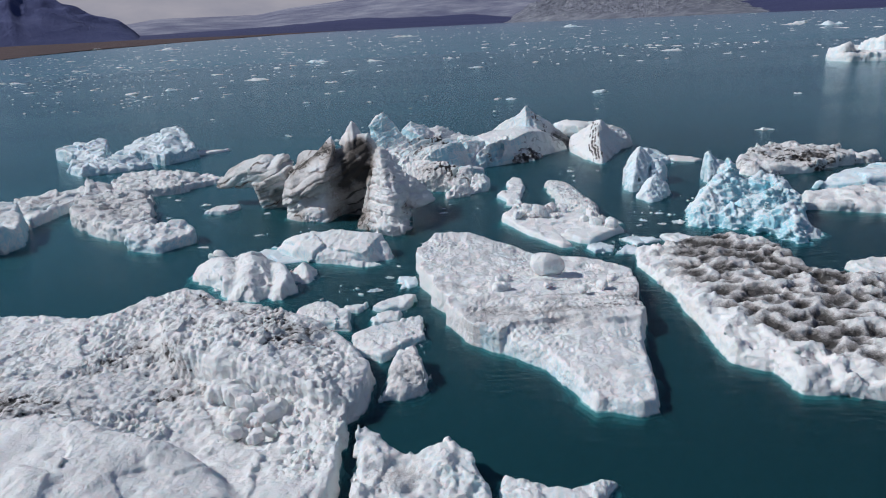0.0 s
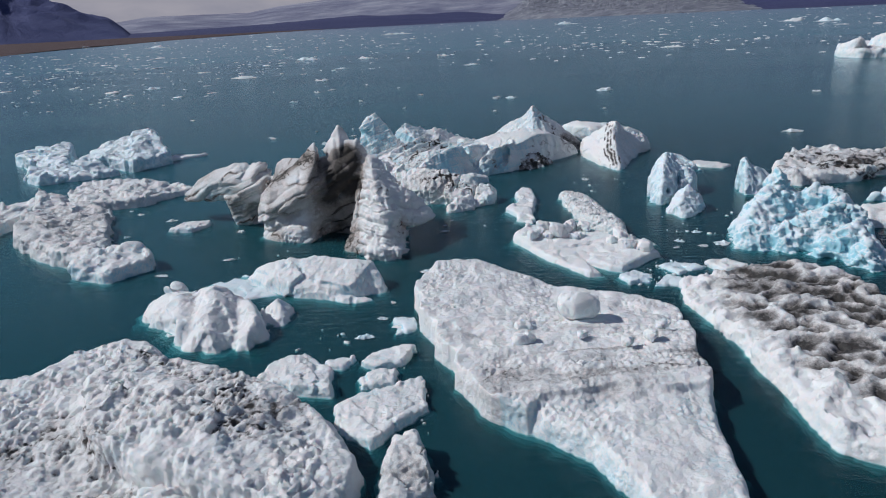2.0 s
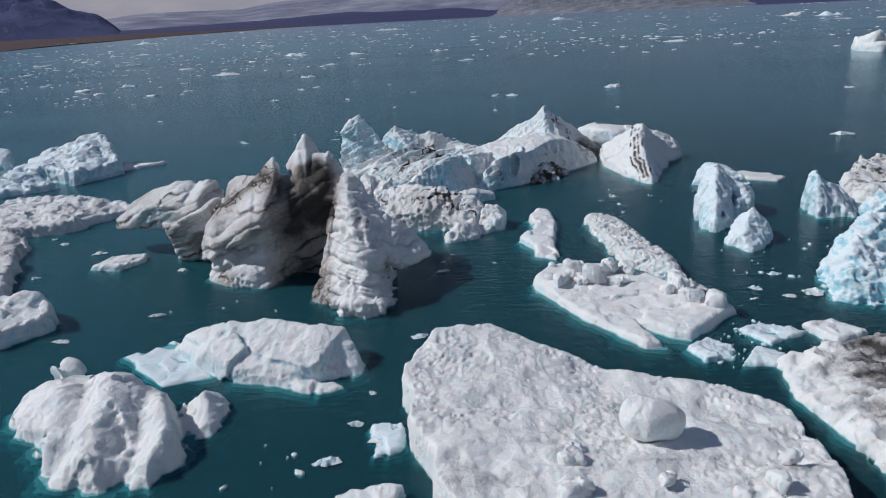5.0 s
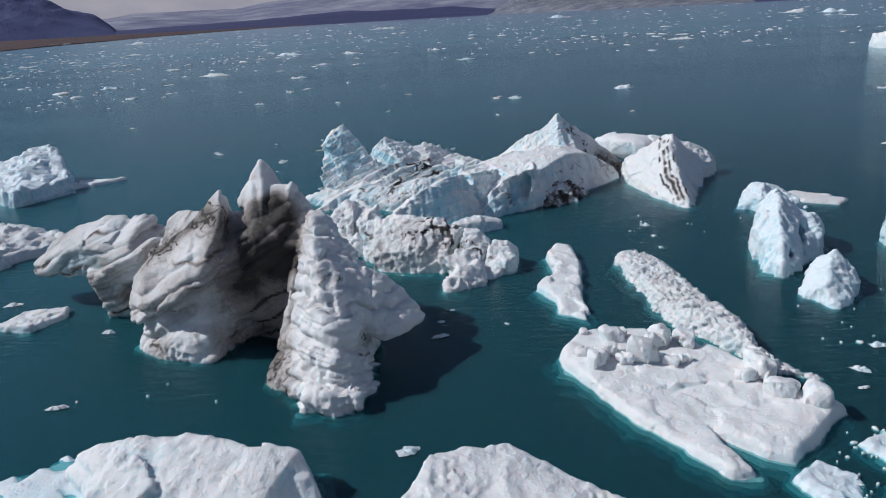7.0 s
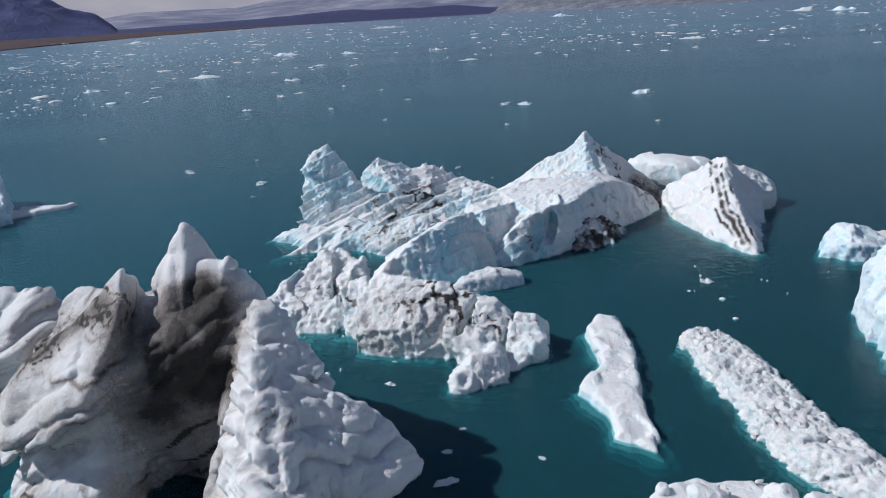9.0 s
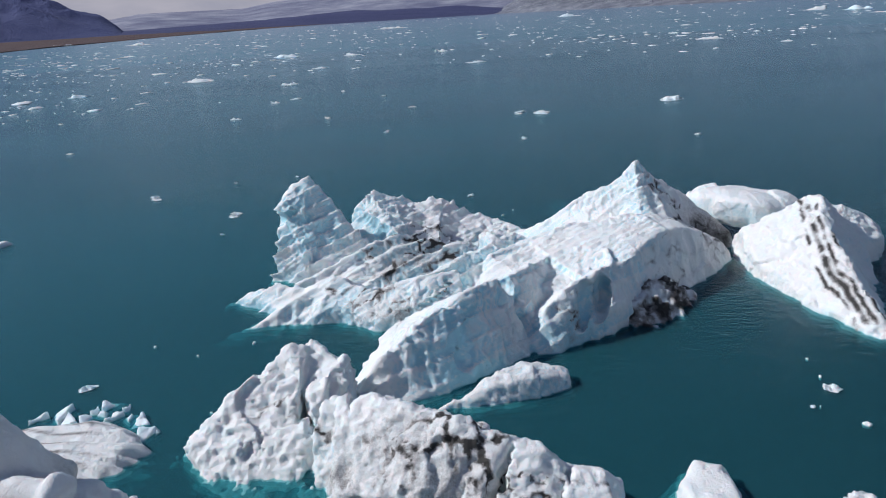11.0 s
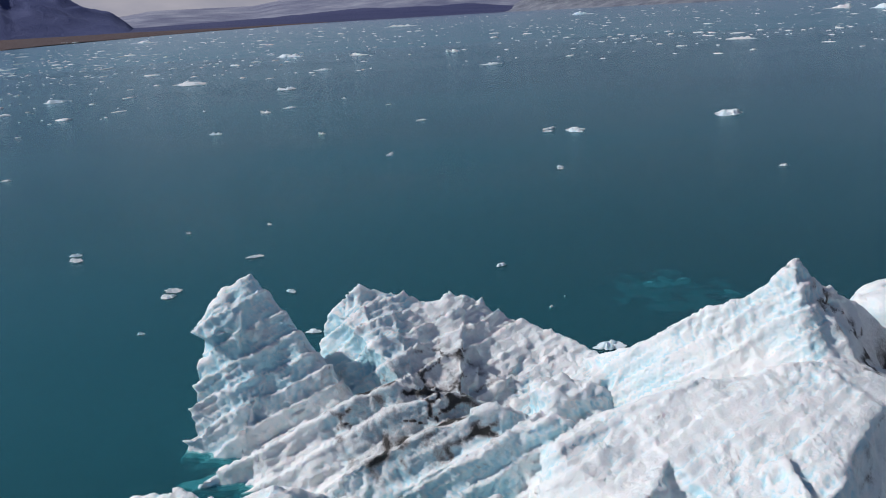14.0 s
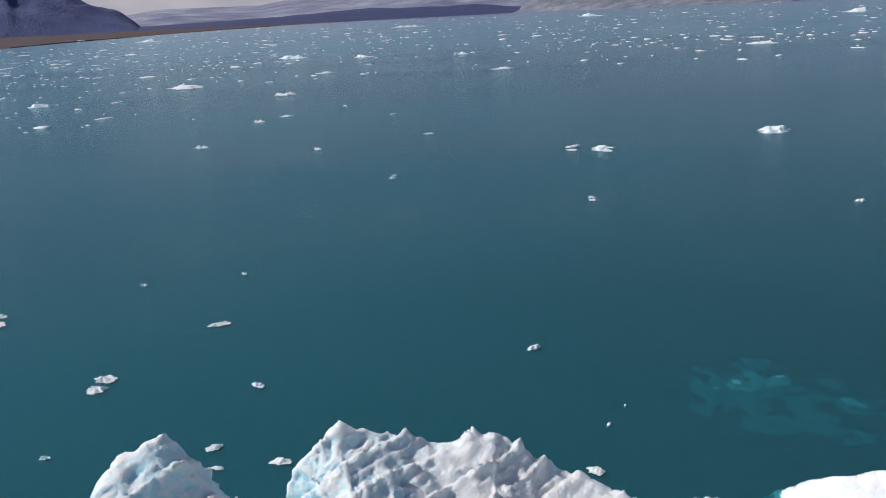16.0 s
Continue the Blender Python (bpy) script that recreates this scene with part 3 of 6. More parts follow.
ice("ice_floe", [
    Slab([(-30, 39.6), (-26.4, 38.4), (-23.6, 38), (-20.6, 37), (-18.6, 38), (-17.6, 40.2), (-14.8, 39.8), (-12.3, 37.9), (-8.7, 35.8), (-6, 33.8), (-4.6, 32), (-3.7, 30.2), (-4.1, 28.6), (-4.4, 25.8), (-4.4, 21.3), (-5.4, 16), (-10, 12.6), (-17, 13), (-24, 14.4), (-28.5, 18), (-29.6, 23), (-32.4, 27), (-31.4, 32), (-32.6, 36)],
         [(-26, 36, 1.1), (-19, 41, 0.9), (-17.3, 38.5, 1.5), (-20, 34, 1.4), (-19, 30, 1.25), (-15.5, 31.5, 1.0), (-13.4, 29.5, 0.6), (-11, 27, 0.45), (-8, 25.2, 0.4), (-6, 23.2, 0.75), (-4.8, 22, 0.95), (-5.2, 27, 1.0), (-11, 34, 1.1), (-22, 20, 1.6), (-17, 27.5, 1.35)], 0.12, foot=0.25),
    Slab([(-16.2, 35.8), (-14.5, 31.8), (-13.5, 30.6), (-11.3, 29), (-8.9, 28), (-7, 27.2), (-5.6, 26.3), (-4.3, 26), (-3.9, 27), (-3.6, 29.8), (-5.8, 33.6), (-8.7, 35.4), (-12.2, 37.4), (-15.5, 38.6)],
         [(-15.6, 37.5, 1.85), (-10.2, 35.8, 1.85), (-11.6, 31.9, 2.25), (-8.2, 32.4, 1.95), (-9, 29, 2.1), (-5.5, 31.5, 1.35), (-5.3, 27.4, 1.7), (-13.6, 31.4, 1.9), (-4.3, 27, 1.2)], 0.1, foot=0.25),
    Slab([(-23, 25.4), (-19.5, 25.8), (-16, 25.5), (-12.8, 24.2), (-10, 23.2), (-8, 21.6), (-6.8, 19), (-9, 13), (-23, 13)], [(-20, 24, 1.8), (-16, 23.4, 2.15), (-12, 22.6, 2.15), (-9.3, 22.2, 1.4), (-14, 17, 2.3), (-8, 19, 1.2)], 0.25, foot=0.2, edge=0.6)],
    ICE_WHITE, "large pitted white ice floe peppered with grey silt", "ice floe", 0.09, 0.3, 1.7, rough_top(1.6, 0.1, 3), lambda v, n: pitted(0.42, 0.19, 0.07, 2)(v, n) * np.clip((v[:, 1] - 22.5) / 2.5 + np.clip((v[:, 0] + 9) / 2, 0, 1), 0.25, 1),
    lambda v, n: (0.4 + 2.3 * pits(v, 0.42, 2)) * blots([(-10, 34.5, 1.6, 3.2, 0.26), (-7.6, 32.4, 1.8, 1.7, 0.42), (-13.9, 31, 0.9, 1.4, 0.36), (-15.6, 32.6, 1.2, 1.2, 0.45), (-16.8, 30.6, 1.2, 1.3, 0.3), (-17.5, 26.4, 1.4, 1.6, 0.5), (-20.5, 26.2, 1.4, 2.2, 0.65), (-13, 38, 1.5, 1.6, 0.3), (-12.6, 28.6, 0.6, 0.9, 0.5), (-9.5, 26.6, 0.5, 1.0, 0.35), (-9.6, 23.6, 1.4, 0.8, 0.3)], 0.03, 3, None, (1.1, 0.2, 0.4))(v, n), 0.12, 2, broken=0.45, names=("base_sheet", "raised_block", "dome"))

ice("ice_floe", [
    Slab([(-2.1, 45.4), (-1.5, 43.8), (-1.8, 42.5), (-0.9, 40.4), (-1.0, 39.2), (-0.1, 37.3), (-0.2, 36.2), (0.6, 34.5), (1.2, 33.2), (2.6, 32.2), (3.4, 33), (5, 33.2), (6.4, 33.7), (8.2, 33.3), (10.2, 33.6), (10.9, 35), (10.8, 36.2), (11.7, 39.4), (12.3, 43.6), (9.8, 45.1), (7.3, 45.8), (4.6, 47.6), (1.9, 49.9), (-0.5, 49.3), (-1.6, 47.5)],
         [(0, 48.5, 1.65), (-1.2, 45, 1.35), (3, 47.5, 1.15), (0.6, 40, 1.35), (1.6, 36, 1.4), (3, 34, 1.3), (5.2, 34, 1.3), (8.1, 34.4, 1.2), (10.6, 38, 1.05), (6, 40.6, 1.05), (9, 43, 0.6), (11.5, 42.8, 0.4), (6, 45, 0.6), (4.6, 38.3, 1.2)], 0.05, foot=0.12, edge=0.05),
    Slab([(1.6, 33.6), (3.1, 31.7), (4.6, 30.3), (5.4, 28), (6.2, 26.3), (8.1, 25.7), (8.9, 25.9), (9.4, 28.3), (9.9, 31.4), (10.6, 34.4), (6, 35.5)], [(3.4, 33, 1.0), (5.2, 32.6, 1.05), (9.6, 33, 0.9), (7, 31.5, 1.0), (6.8, 29.6, 0.95), (8.6, 29.6, 0.8), (7.4, 27, 0.75)], 0.25, foot=0.7, edge=0.2)],
    ICE_WHITE, "long tabular white ice floe with silt-lined grooves across its top", "ice floe", 0.085, 0.3, 1.2,
    lambda x, y: 0.03 * fbm(x, y, 0 * x, 1.2, 3, 8) + 0.17 * np.clip(fbm(x * 0.15, y - 0.12 * x, 0 * x, 0.8, 2, 6), -0.5, 0.4) * np.clip(2.2 - abs(y - 36.5) / 3, 0.1, 1), pitted(0.34, 0.08, 0.035, 4),
    lambda v, n: blots([(2, 35, 1.2, 2.2, 0.12), (6, 34.6, 1.2, 2.6, 0.12), (1.8, 34, 0.6, 0.9, 0.22), (11.3, 36.5, 0.5, 1.2, 0.35), (8, 36, 1, 3, 0.05)], 0.015, 4)(v, n) * np.clip((v[:, 1] - 32.2) * 0.9, 0.1, 1)
    + 0.42 * np.clip(fbm(v[:, 0] * 0.12, v[:, 1] - 0.12 * v[:, 0], 0 * v[:, 0], 0.42, 3, 14) - 0.15, 0, 1) * np.exp(-((v[:, 1] - 37) / 4) ** 2) * np.clip(n[:, 2], 0, 1)
    + 0.75 * np.exp(-(fbm(v[:, 0] * 0.6, v[:, 1], 0 * v[:, 0], 0.8, 3, 12) / 0.05) ** 2) * np.exp(-((v[:, 1] - 34.9 - 0.06 * v[:, 0]) / 0.8) ** 2) * np.clip(n[:, 2], 0, 1),
    lambda v, n: np.where(v[:, 1] < 33, 0.34, 0.1), 4, broken=0.12, names=("plate", "apron"))

ice("ice_floe", [
    Slab([(13.2, 45.4), (13.6, 46.8), (16, 47.9), (20.6, 47.6), (22.3, 44.2), (22.4, 40), (24, 38.6), (27, 37.2), (29, 33), (26, 26), (18.6, 26), (17.2, 26.4), (15.4, 26.9), (15, 28.9), (13.6, 29.9), (13.4, 32), (13.6, 34.1), (13.5, 38.1), (13, 43.7)],
         [(14, 45.5, 0.5), (15.7, 45.4, 0.65), (18.5, 46.3, 0.95), (21.3, 47, 1.3), (14.4, 39.3, 0.9), (16.8, 40, 1.15), (21.3, 43, 1.3), (16.2, 35.7, 1.1), (15, 33, 1.0), (19.6, 38, 1.15), (16.3, 33, 1.05), (17, 31.6, 1.0), (15.2, 30.2, 0.9), (17.4, 28, 0.9), (23, 37.5, 1.2), (22, 31, 1.2), (27, 34, 1.2), (20, 28, 1.0)], 0.2, foot=0.25)],
    ICE_WHITE, "broad ice floe with ash-blackened melt hollows and clean white flanks", "ice floe", 0.11, 0.16, 1.4, bowls(1.25, 0.46, 5), crumbly(0.4, 0.06, 5),
    lambda v, n: np.clip((outline_distance(v[:, 0], v[:, 1], [(14.2, 45.6), (16.5, 48.5), (21.5, 48.5), (23.5, 40), (30, 38), (30, 27), (19, 27.6), (16, 31.2), (14.6, 35), (14.2, 40.5)]) * -0.9 + 0.3), 0, 1)
    * np.clip(v[:, 2] * 2.2 - 0.5, 0, 1) * (0.36 + 0.85 * np.clip(-bowls(1.25, 0.46, 5)(v[:, 0], v[:, 1]) / 0.3, -0.15, 0.8) + 0.28 * fbm(*v.T, 3.5, 2, 3) + 0.30 * np.exp(-((v[:, 0] - 18) ** 2 + (v[:, 1] - 44.5) ** 2) / 12)), 0.16, 5)

ice("ice_floe", [Slab([(-3.6, 24.4), (-3.1, 23.9), (-1.4, 22.8), (-0.2, 23.3), (0.7, 22.4), (1.1, 21.3), (1.5, 19), (1, 15), (-3, 14), (-3.8, 18), (-3.9, 23.4)], [(-3.3, 23.8, 1.3), (-1.5, 22.3, 0.8), (-0.2, 22.6, 1.2), (-2.8, 21, 1), (0.5, 20.5, 0.7), (-1, 17, 1)], 0.15, foot=0.2)],
    ICE_WHITE, "pitted white ice floe with a blunt raised corner", "ice floe", 0.1, 0.22, 0.9, rough_top(0.8, 0.12, 8), pitted(0.45, 0.12, 0.08, 8), blots([(-2, 21.5, 1, 0.8, 0.35)], 0.05, 6), 0.25, 6)
ice("ice_floe", [Slab([(1.7, 21.9), (2.5, 21.5), (3.9, 21.1), (5, 21.5), (5.9, 21.3), (5.4, 20.8), (5, 20.2), (3, 19), (1.5, 20.6)], [(2, 21.2, 0.45), (4, 20.6, 0.4), (5.2, 21.2, 0.35)], 0.3, foot=0.9, edge=0.2)],
    ICE_WHITE, "low narrow white ice floe awash at one side", "ice floe", 0.08, 0.12, 0.7, None, pitted(0.35, 0.07, 0.05, 1), None, 0.35, 7, 0.8)

# broken plates between the floes
for label, poly, h, mat, clear, seed in [
    ("flat white plate of broken floe ice", [(-9.3, 37.6), (-8.8, 39), (-7.3, 39.9), (-5.8, 38.3), (-5.5, 35.8), (-7.3, 36.3)], 0.42, ICE_WHITE, 0.3, 11),
    ("cracked angular plate of bluish-white ice", [(-5.3, 34.7), (-4.2, 35.5), (-2.7, 36.2), (-1.5, 37.1), (-1.3, 34.3), (-2.5, 32.9), (-3.4, 31.7), (-4.9, 32.9)], 0.45, ICE_WHITE, 0.4, 12),
    ("small angular white ice plate", [(-4.6, 38.8), (-3.5, 40.3), (-1.9, 39.9), (-2.5, 38.4), (-3.9, 38.2)], 0.35, ICE_WHITE, 0.3, 13),
    ("small broken white ice plate", [(-4.6, 37.4), (-3.8, 38), (-2.7, 37.9), (-2.8, 36.6), (-4.3, 36.4)], 0.3, ICE_WHITE, 0.35, 14),
    ("thin shard of white ice afloat", [(-6.4, 39.2), (-5.4, 39.7), (-4.8, 39.4), (-5.3, 38.4), (-6, 38.6)], 0.22, ICE_WHITE, 0.4, 15),
    ("clear grey growler of glassy ice", [(-3.2, 43.9), (-2, 44), (-1.9, 42.4), (-3, 42)], 0.16, ICE_BLUE, 0.5, 16),
    ("low white plate awash beside the large floes", [(13.3, 50.2), (14.8, 50.9), (16.2, 49.5), (14.1, 48.5)], 0.15, ICE_BLUE, 0.4, 17),
    ("flat white ice plate wedged among floes", [(16.2, 49.9), (17.8, 50.2), (18.7, 48.8), (16.8, 48)], 0.34, ICE_WHITE, 0.25, 18),
    ("small pale ice plate among brash", [(10.4, 48.6), (11.6, 49.5), (12.6, 48.7), (12, 47.4), (10.8, 47.3)], 0.2, ICE_BLUE, 0.35, 19),
    ("small pale ice plate among brash", [(12.2, 46.9), (13.2, 48.2), (14.4, 47.6), (13.6, 46.6)], 0.25, ICE_BLUE, 0.35, 20),
    ("low dirty-white ice plate adrift", [(-22.8, 64.3), (-21.9, 66), (-19.8, 66.4), (-19.6, 65.4), (-20.6, 63.7)], 0.3, ICE_WHITE, 0.3, 21),
    ("white ice floe behind the ash-darkened one", [(25.6, 41.9), (27.8, 42.2), (31, 41), (29, 39), (26.6, 39.2), (25.8, 40.2)], 0.55, ICE_WHITE, 0.25, 22),
]:
    cx, cy = np.mean(poly, 0)
    ice("ice_plate", [Slab(poly, [(*p, h * (0.7 + 0.6 * ((i * 37 + seed) % 10) / 10)) for i, p in enumerate(poly)] + [(cx, cy, h)], 0.25, foot=0.35, edge=0.08)], mat, label, "ice plate", 0.075 if h < 0.5 else 0.1, 0.11, 0.8, None, crumbly(0.5, 0.05, seed), None, clear, seed, 0.7)
ice("ice_chunk", [Slab([(-2.8, 31.6), (-1.6, 31.7), (-1.1, 30.2), (-1.1, 28.5), (-2.4, 27.9), (-3.2, 28), (-3, 29.8)], [(-2, 31, 1.15), (-1.8, 29.5, 0.95), (-2.6, 28.5, 0.5), (-1.5, 28.6, 0.6)], 0.2, foot=0.4)],
    ICE_WHITE, "upright pitted white ice block speckled with silt", "ice block", 0.08, 0.2, 0.8, None, pitted(0.4, 0.1, 0.07, 9), blots([(-2, 29, 0.7, 1.3, 0.25)], 0.08, 9), 0.25, 23)

# lumpy white bergs in turquoise water
LUMP_PLAN = [(-17.9, 46.5), (-17.7, 47.6), (-17, 49.0), (-15.4, 48.4), (-13.2, 47.3), (-11.5, 46.5), (-10.4, 44.5), (-9.6, 42.4), (-10.4, 41), (-12.4, 40.9), (-14.4, 41.6), (-15.6, 43.8), (-17, 44.7)]
ice("iceberg", [
    Ridge([(-17.5, 47.3, 0.6), (-16.3, 46.9, 1.3), (-15.3, 45.9, 1.5), (-14.8, 44.6, 1.2), (-14.5, 43.0, 1.15)], 0.7, 0.6, LUMP_PLAN, 1.0, 0.3, sharp=0.35, foot=1.15),
    Ridge([(-14.9, 47.6, 1.0), (-13.6, 46.2, 1.7), (-13.0, 44.6, 1.6), (-12.9, 43.2, 1.4), (-12.6, 41.8, 1.0)], 0.8, 0.9, LUMP_PLAN, 1.0, 0.3, sharp=0.4, foot=0.9),
    Ridge([(-12.6, 46.2, 0.8), (-11.4, 45.3, 1.2), (-10.8, 44.0, 1.25), (-10.5, 42.8, 1.1), (-10.6, 41.6, 0.8)], 0.8, 0.9, LUMP_PLAN, 1.0, 0.3, sharp=0.25, foot=0.9),
    Ridge([(-10.6, 46.3, 0.5), (-10.0, 46.0, 0.8), (-9.6, 45.2, 0.6), (-9.5, 44.3, 0.3)], 0.7, 0.7, [(-11, 46.4), (-10, 47.4), (-9, 46.4), (-9.1, 44.2), (-10.2, 43.6)], 1.0, 0.3, foot=0.9),
    Lump((-16.8, 49.3, 0.5), (0.65, 0.65, 0.5))],
    ICE_WHITE, "lumpy white iceberg with rounded clefts in turquoise water", step=0.1, warp=0.24, warp_size=1.2, swell=0.0, broken=1.0, detail=lambda v, n: crumbly(0.6, 0.05, 3)(v, n) - 0.06 * pits(v, 0.5, 6) - 0.16 * np.abs(fbm(v[:, 0], v[:, 1], v[:, 2] * 0.3, 0.7, 2, 8)) * np.clip(1.1 - n[:, 2], 0, 1), clear=0.22, names=('west_lump', 'middle_lump', 'fan', 'east_knob'), seed=31)
ice("iceberg", [
    Ridge([(-13.0, 51.4, 0.35), (-11.6, 51.3, 1.15), (-10.4, 51.0, 1.55), (-8.2, 50.6, 1.65), (-6.2, 50.0, 1.5), (-4.6, 49.7, 1.4), (-4.2, 49.3, 0.9)], 1.1, 0.42, [(-13.3, 51.6), (-11.6, 52.2), (-8.5, 51.8), (-4.5, 50.6), (-4, 48.8), (-4.2, 47.6), (-6.6, 47.5), (-9.4, 48), (-11.4, 49.4)], 1.0, 0.3, sharp=0.3, foot=1.15),
    Ridge([(-8.6, 49.4, 1.0), (-7.6, 48.6, 0.85), (-7.0, 47.8, 0.5)], 0.6, 0.6, [(-9.4, 49.6), (-9.0, 48), (-6.8, 47.4), (-6, 48.4), (-7.4, 50)], 1.0, 0.3, foot=0.9),
    Slab([(-7.4, 47.6), (-5, 47.7), (-4.3, 46.9), (-5.6, 46.5)], [(-6, 47.1, 0.2)], 0.4, foot=0.6)],
    ICE_WHITE, "long low blue-white iceberg with sheer facets", step=0.1, warp=0.2, warp_size=1.6, swell=0.0, detail=lambda v, n: crumbly(0.7, 0.05, 5)(v, n) - 0.05 * pits(v, 0.6, 6), clear=0.36, names=('main_block', 'front_spur', 'low_toe'), seed=32)
ice("ice_floe", [Slab([(-15.5, 51.2), (-13.5, 52.6), (-11.5, 51.2), (-10.5, 48.6), (-12.5, 48)], [(-13, 50, 0.08)], 0.3, foot=0.6)], ICE_BLUE, "thin half-sunken floe of pale turquoise ice", "ice floe", 0.11, 0.1, 1.0, None, None, None, 0.6, 33)

# ---------------------------------------------------------------- the silty castle berg
TILT, LEVEL = (-0.42, -0.1, 0.9), (0.12, 0.1, 1)


def castle_relief(v, n):
    east = np.clip((v[:, 0] + 6.6) * 1.2, 0, 1)
    low = np.clip(1.3 - v[:, 2], 0, 1)
    west = layered(TILT, 0.85, 0.36, 4, 3.0)(v, n) + layered(TILT, 0.33, 0.07, 5, 2.0)(v, n)
    column = layered(LEVEL, 0.8, 0.4, 6, 3.4, 0.6)(v, n) + layered(LEVEL, 0.27, 0.1, 7, 2.0)(v, n) + 0.1 * fbm(*v.T, 0.7, 3, 11, True) - 0.04
    cups = pits(v, 0.3, 4) * low
    wall = np.clip(1.6 - np.hypot(v[:, 0] + 7.4, (v[:, 2] - 5) * 0.6), 0, 1) * (v[:, 1] < 62.6)
    return (1 - east) * west * (1 - 0.65 * wall) * np.clip(1.25 - (v[:, 2] - 5.8) * 0.7, 0.25, 1) + east * column - 0.12 * cups + 0.07 * low * fbm(*v.T, 0.3, 3, 6, True) + 0.03 * fbm(*v.T, 0.5, 3, 5)


def castle_silt(v, n):
    west = np.clip((-6.2 - v[:, 0]) * 1.5, 0, 1)
    wall = blots([(-7.4, 60.9, 5.1, 1.5, 1.2), (-6.7, 61.2, 5.9, 0.9, 0.8), (-8.0, 60.7, 3.9, 1.1, 0.75), (-6.4, 60.4, 4.2, 0.9, 0.6), (-8.6, 60.4, 2.9, 0.9, 0.3), (-7.6, 62.2, 6.7, 0.6, 0.5)], 0.0, 7)(v, n)
    bands = blots([(-14.1, 64.2, 4.5, 0.8, 1.1), (-13.2, 63.0, 4.2, 0.75, 0.9), (-12.3, 62.4, 4.7, 0.7, 0.75), (-11.2, 62.2, 5.6, 0.6, 0.55), (-10.4, 62.0, 5.9, 0.6, 0.5), (-9.8, 61.6, 6.0, 0.5, 0.35), (-6.8, 57.6, 0.5, 0.8, 0.35), (-6.2, 56.4, 0.4, 0.7, 0.3), (-3.0, 56.6, 1.6, 0.7, 0.3), (-4.4, 57.9, 4.0, 0.5, 0.25)], 0.03, 3, None, (0.9, 0.2, 0.9))(v, n)
    s = v @ np.array(Vector(TILT).normalized()) / 0.95 + 0.55 * fbm(*v.T, 2.4, 3, 9)
    line = np.exp(-((s - np.floor(s) - 0.5) / 0.06) ** 2) * np.clip(0.2 + fbm(*v.T, 1.7, 2, 12), 0, 1)
    # downward faces above the water are made slightly darker
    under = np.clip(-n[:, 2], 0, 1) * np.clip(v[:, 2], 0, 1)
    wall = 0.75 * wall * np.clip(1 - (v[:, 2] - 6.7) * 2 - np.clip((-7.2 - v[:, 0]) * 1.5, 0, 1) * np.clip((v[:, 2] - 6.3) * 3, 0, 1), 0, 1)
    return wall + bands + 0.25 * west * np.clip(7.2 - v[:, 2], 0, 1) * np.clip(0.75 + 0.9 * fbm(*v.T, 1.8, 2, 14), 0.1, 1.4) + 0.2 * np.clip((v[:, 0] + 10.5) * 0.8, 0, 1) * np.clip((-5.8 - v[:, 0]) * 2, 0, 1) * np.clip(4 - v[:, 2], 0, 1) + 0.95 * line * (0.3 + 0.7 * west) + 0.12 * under


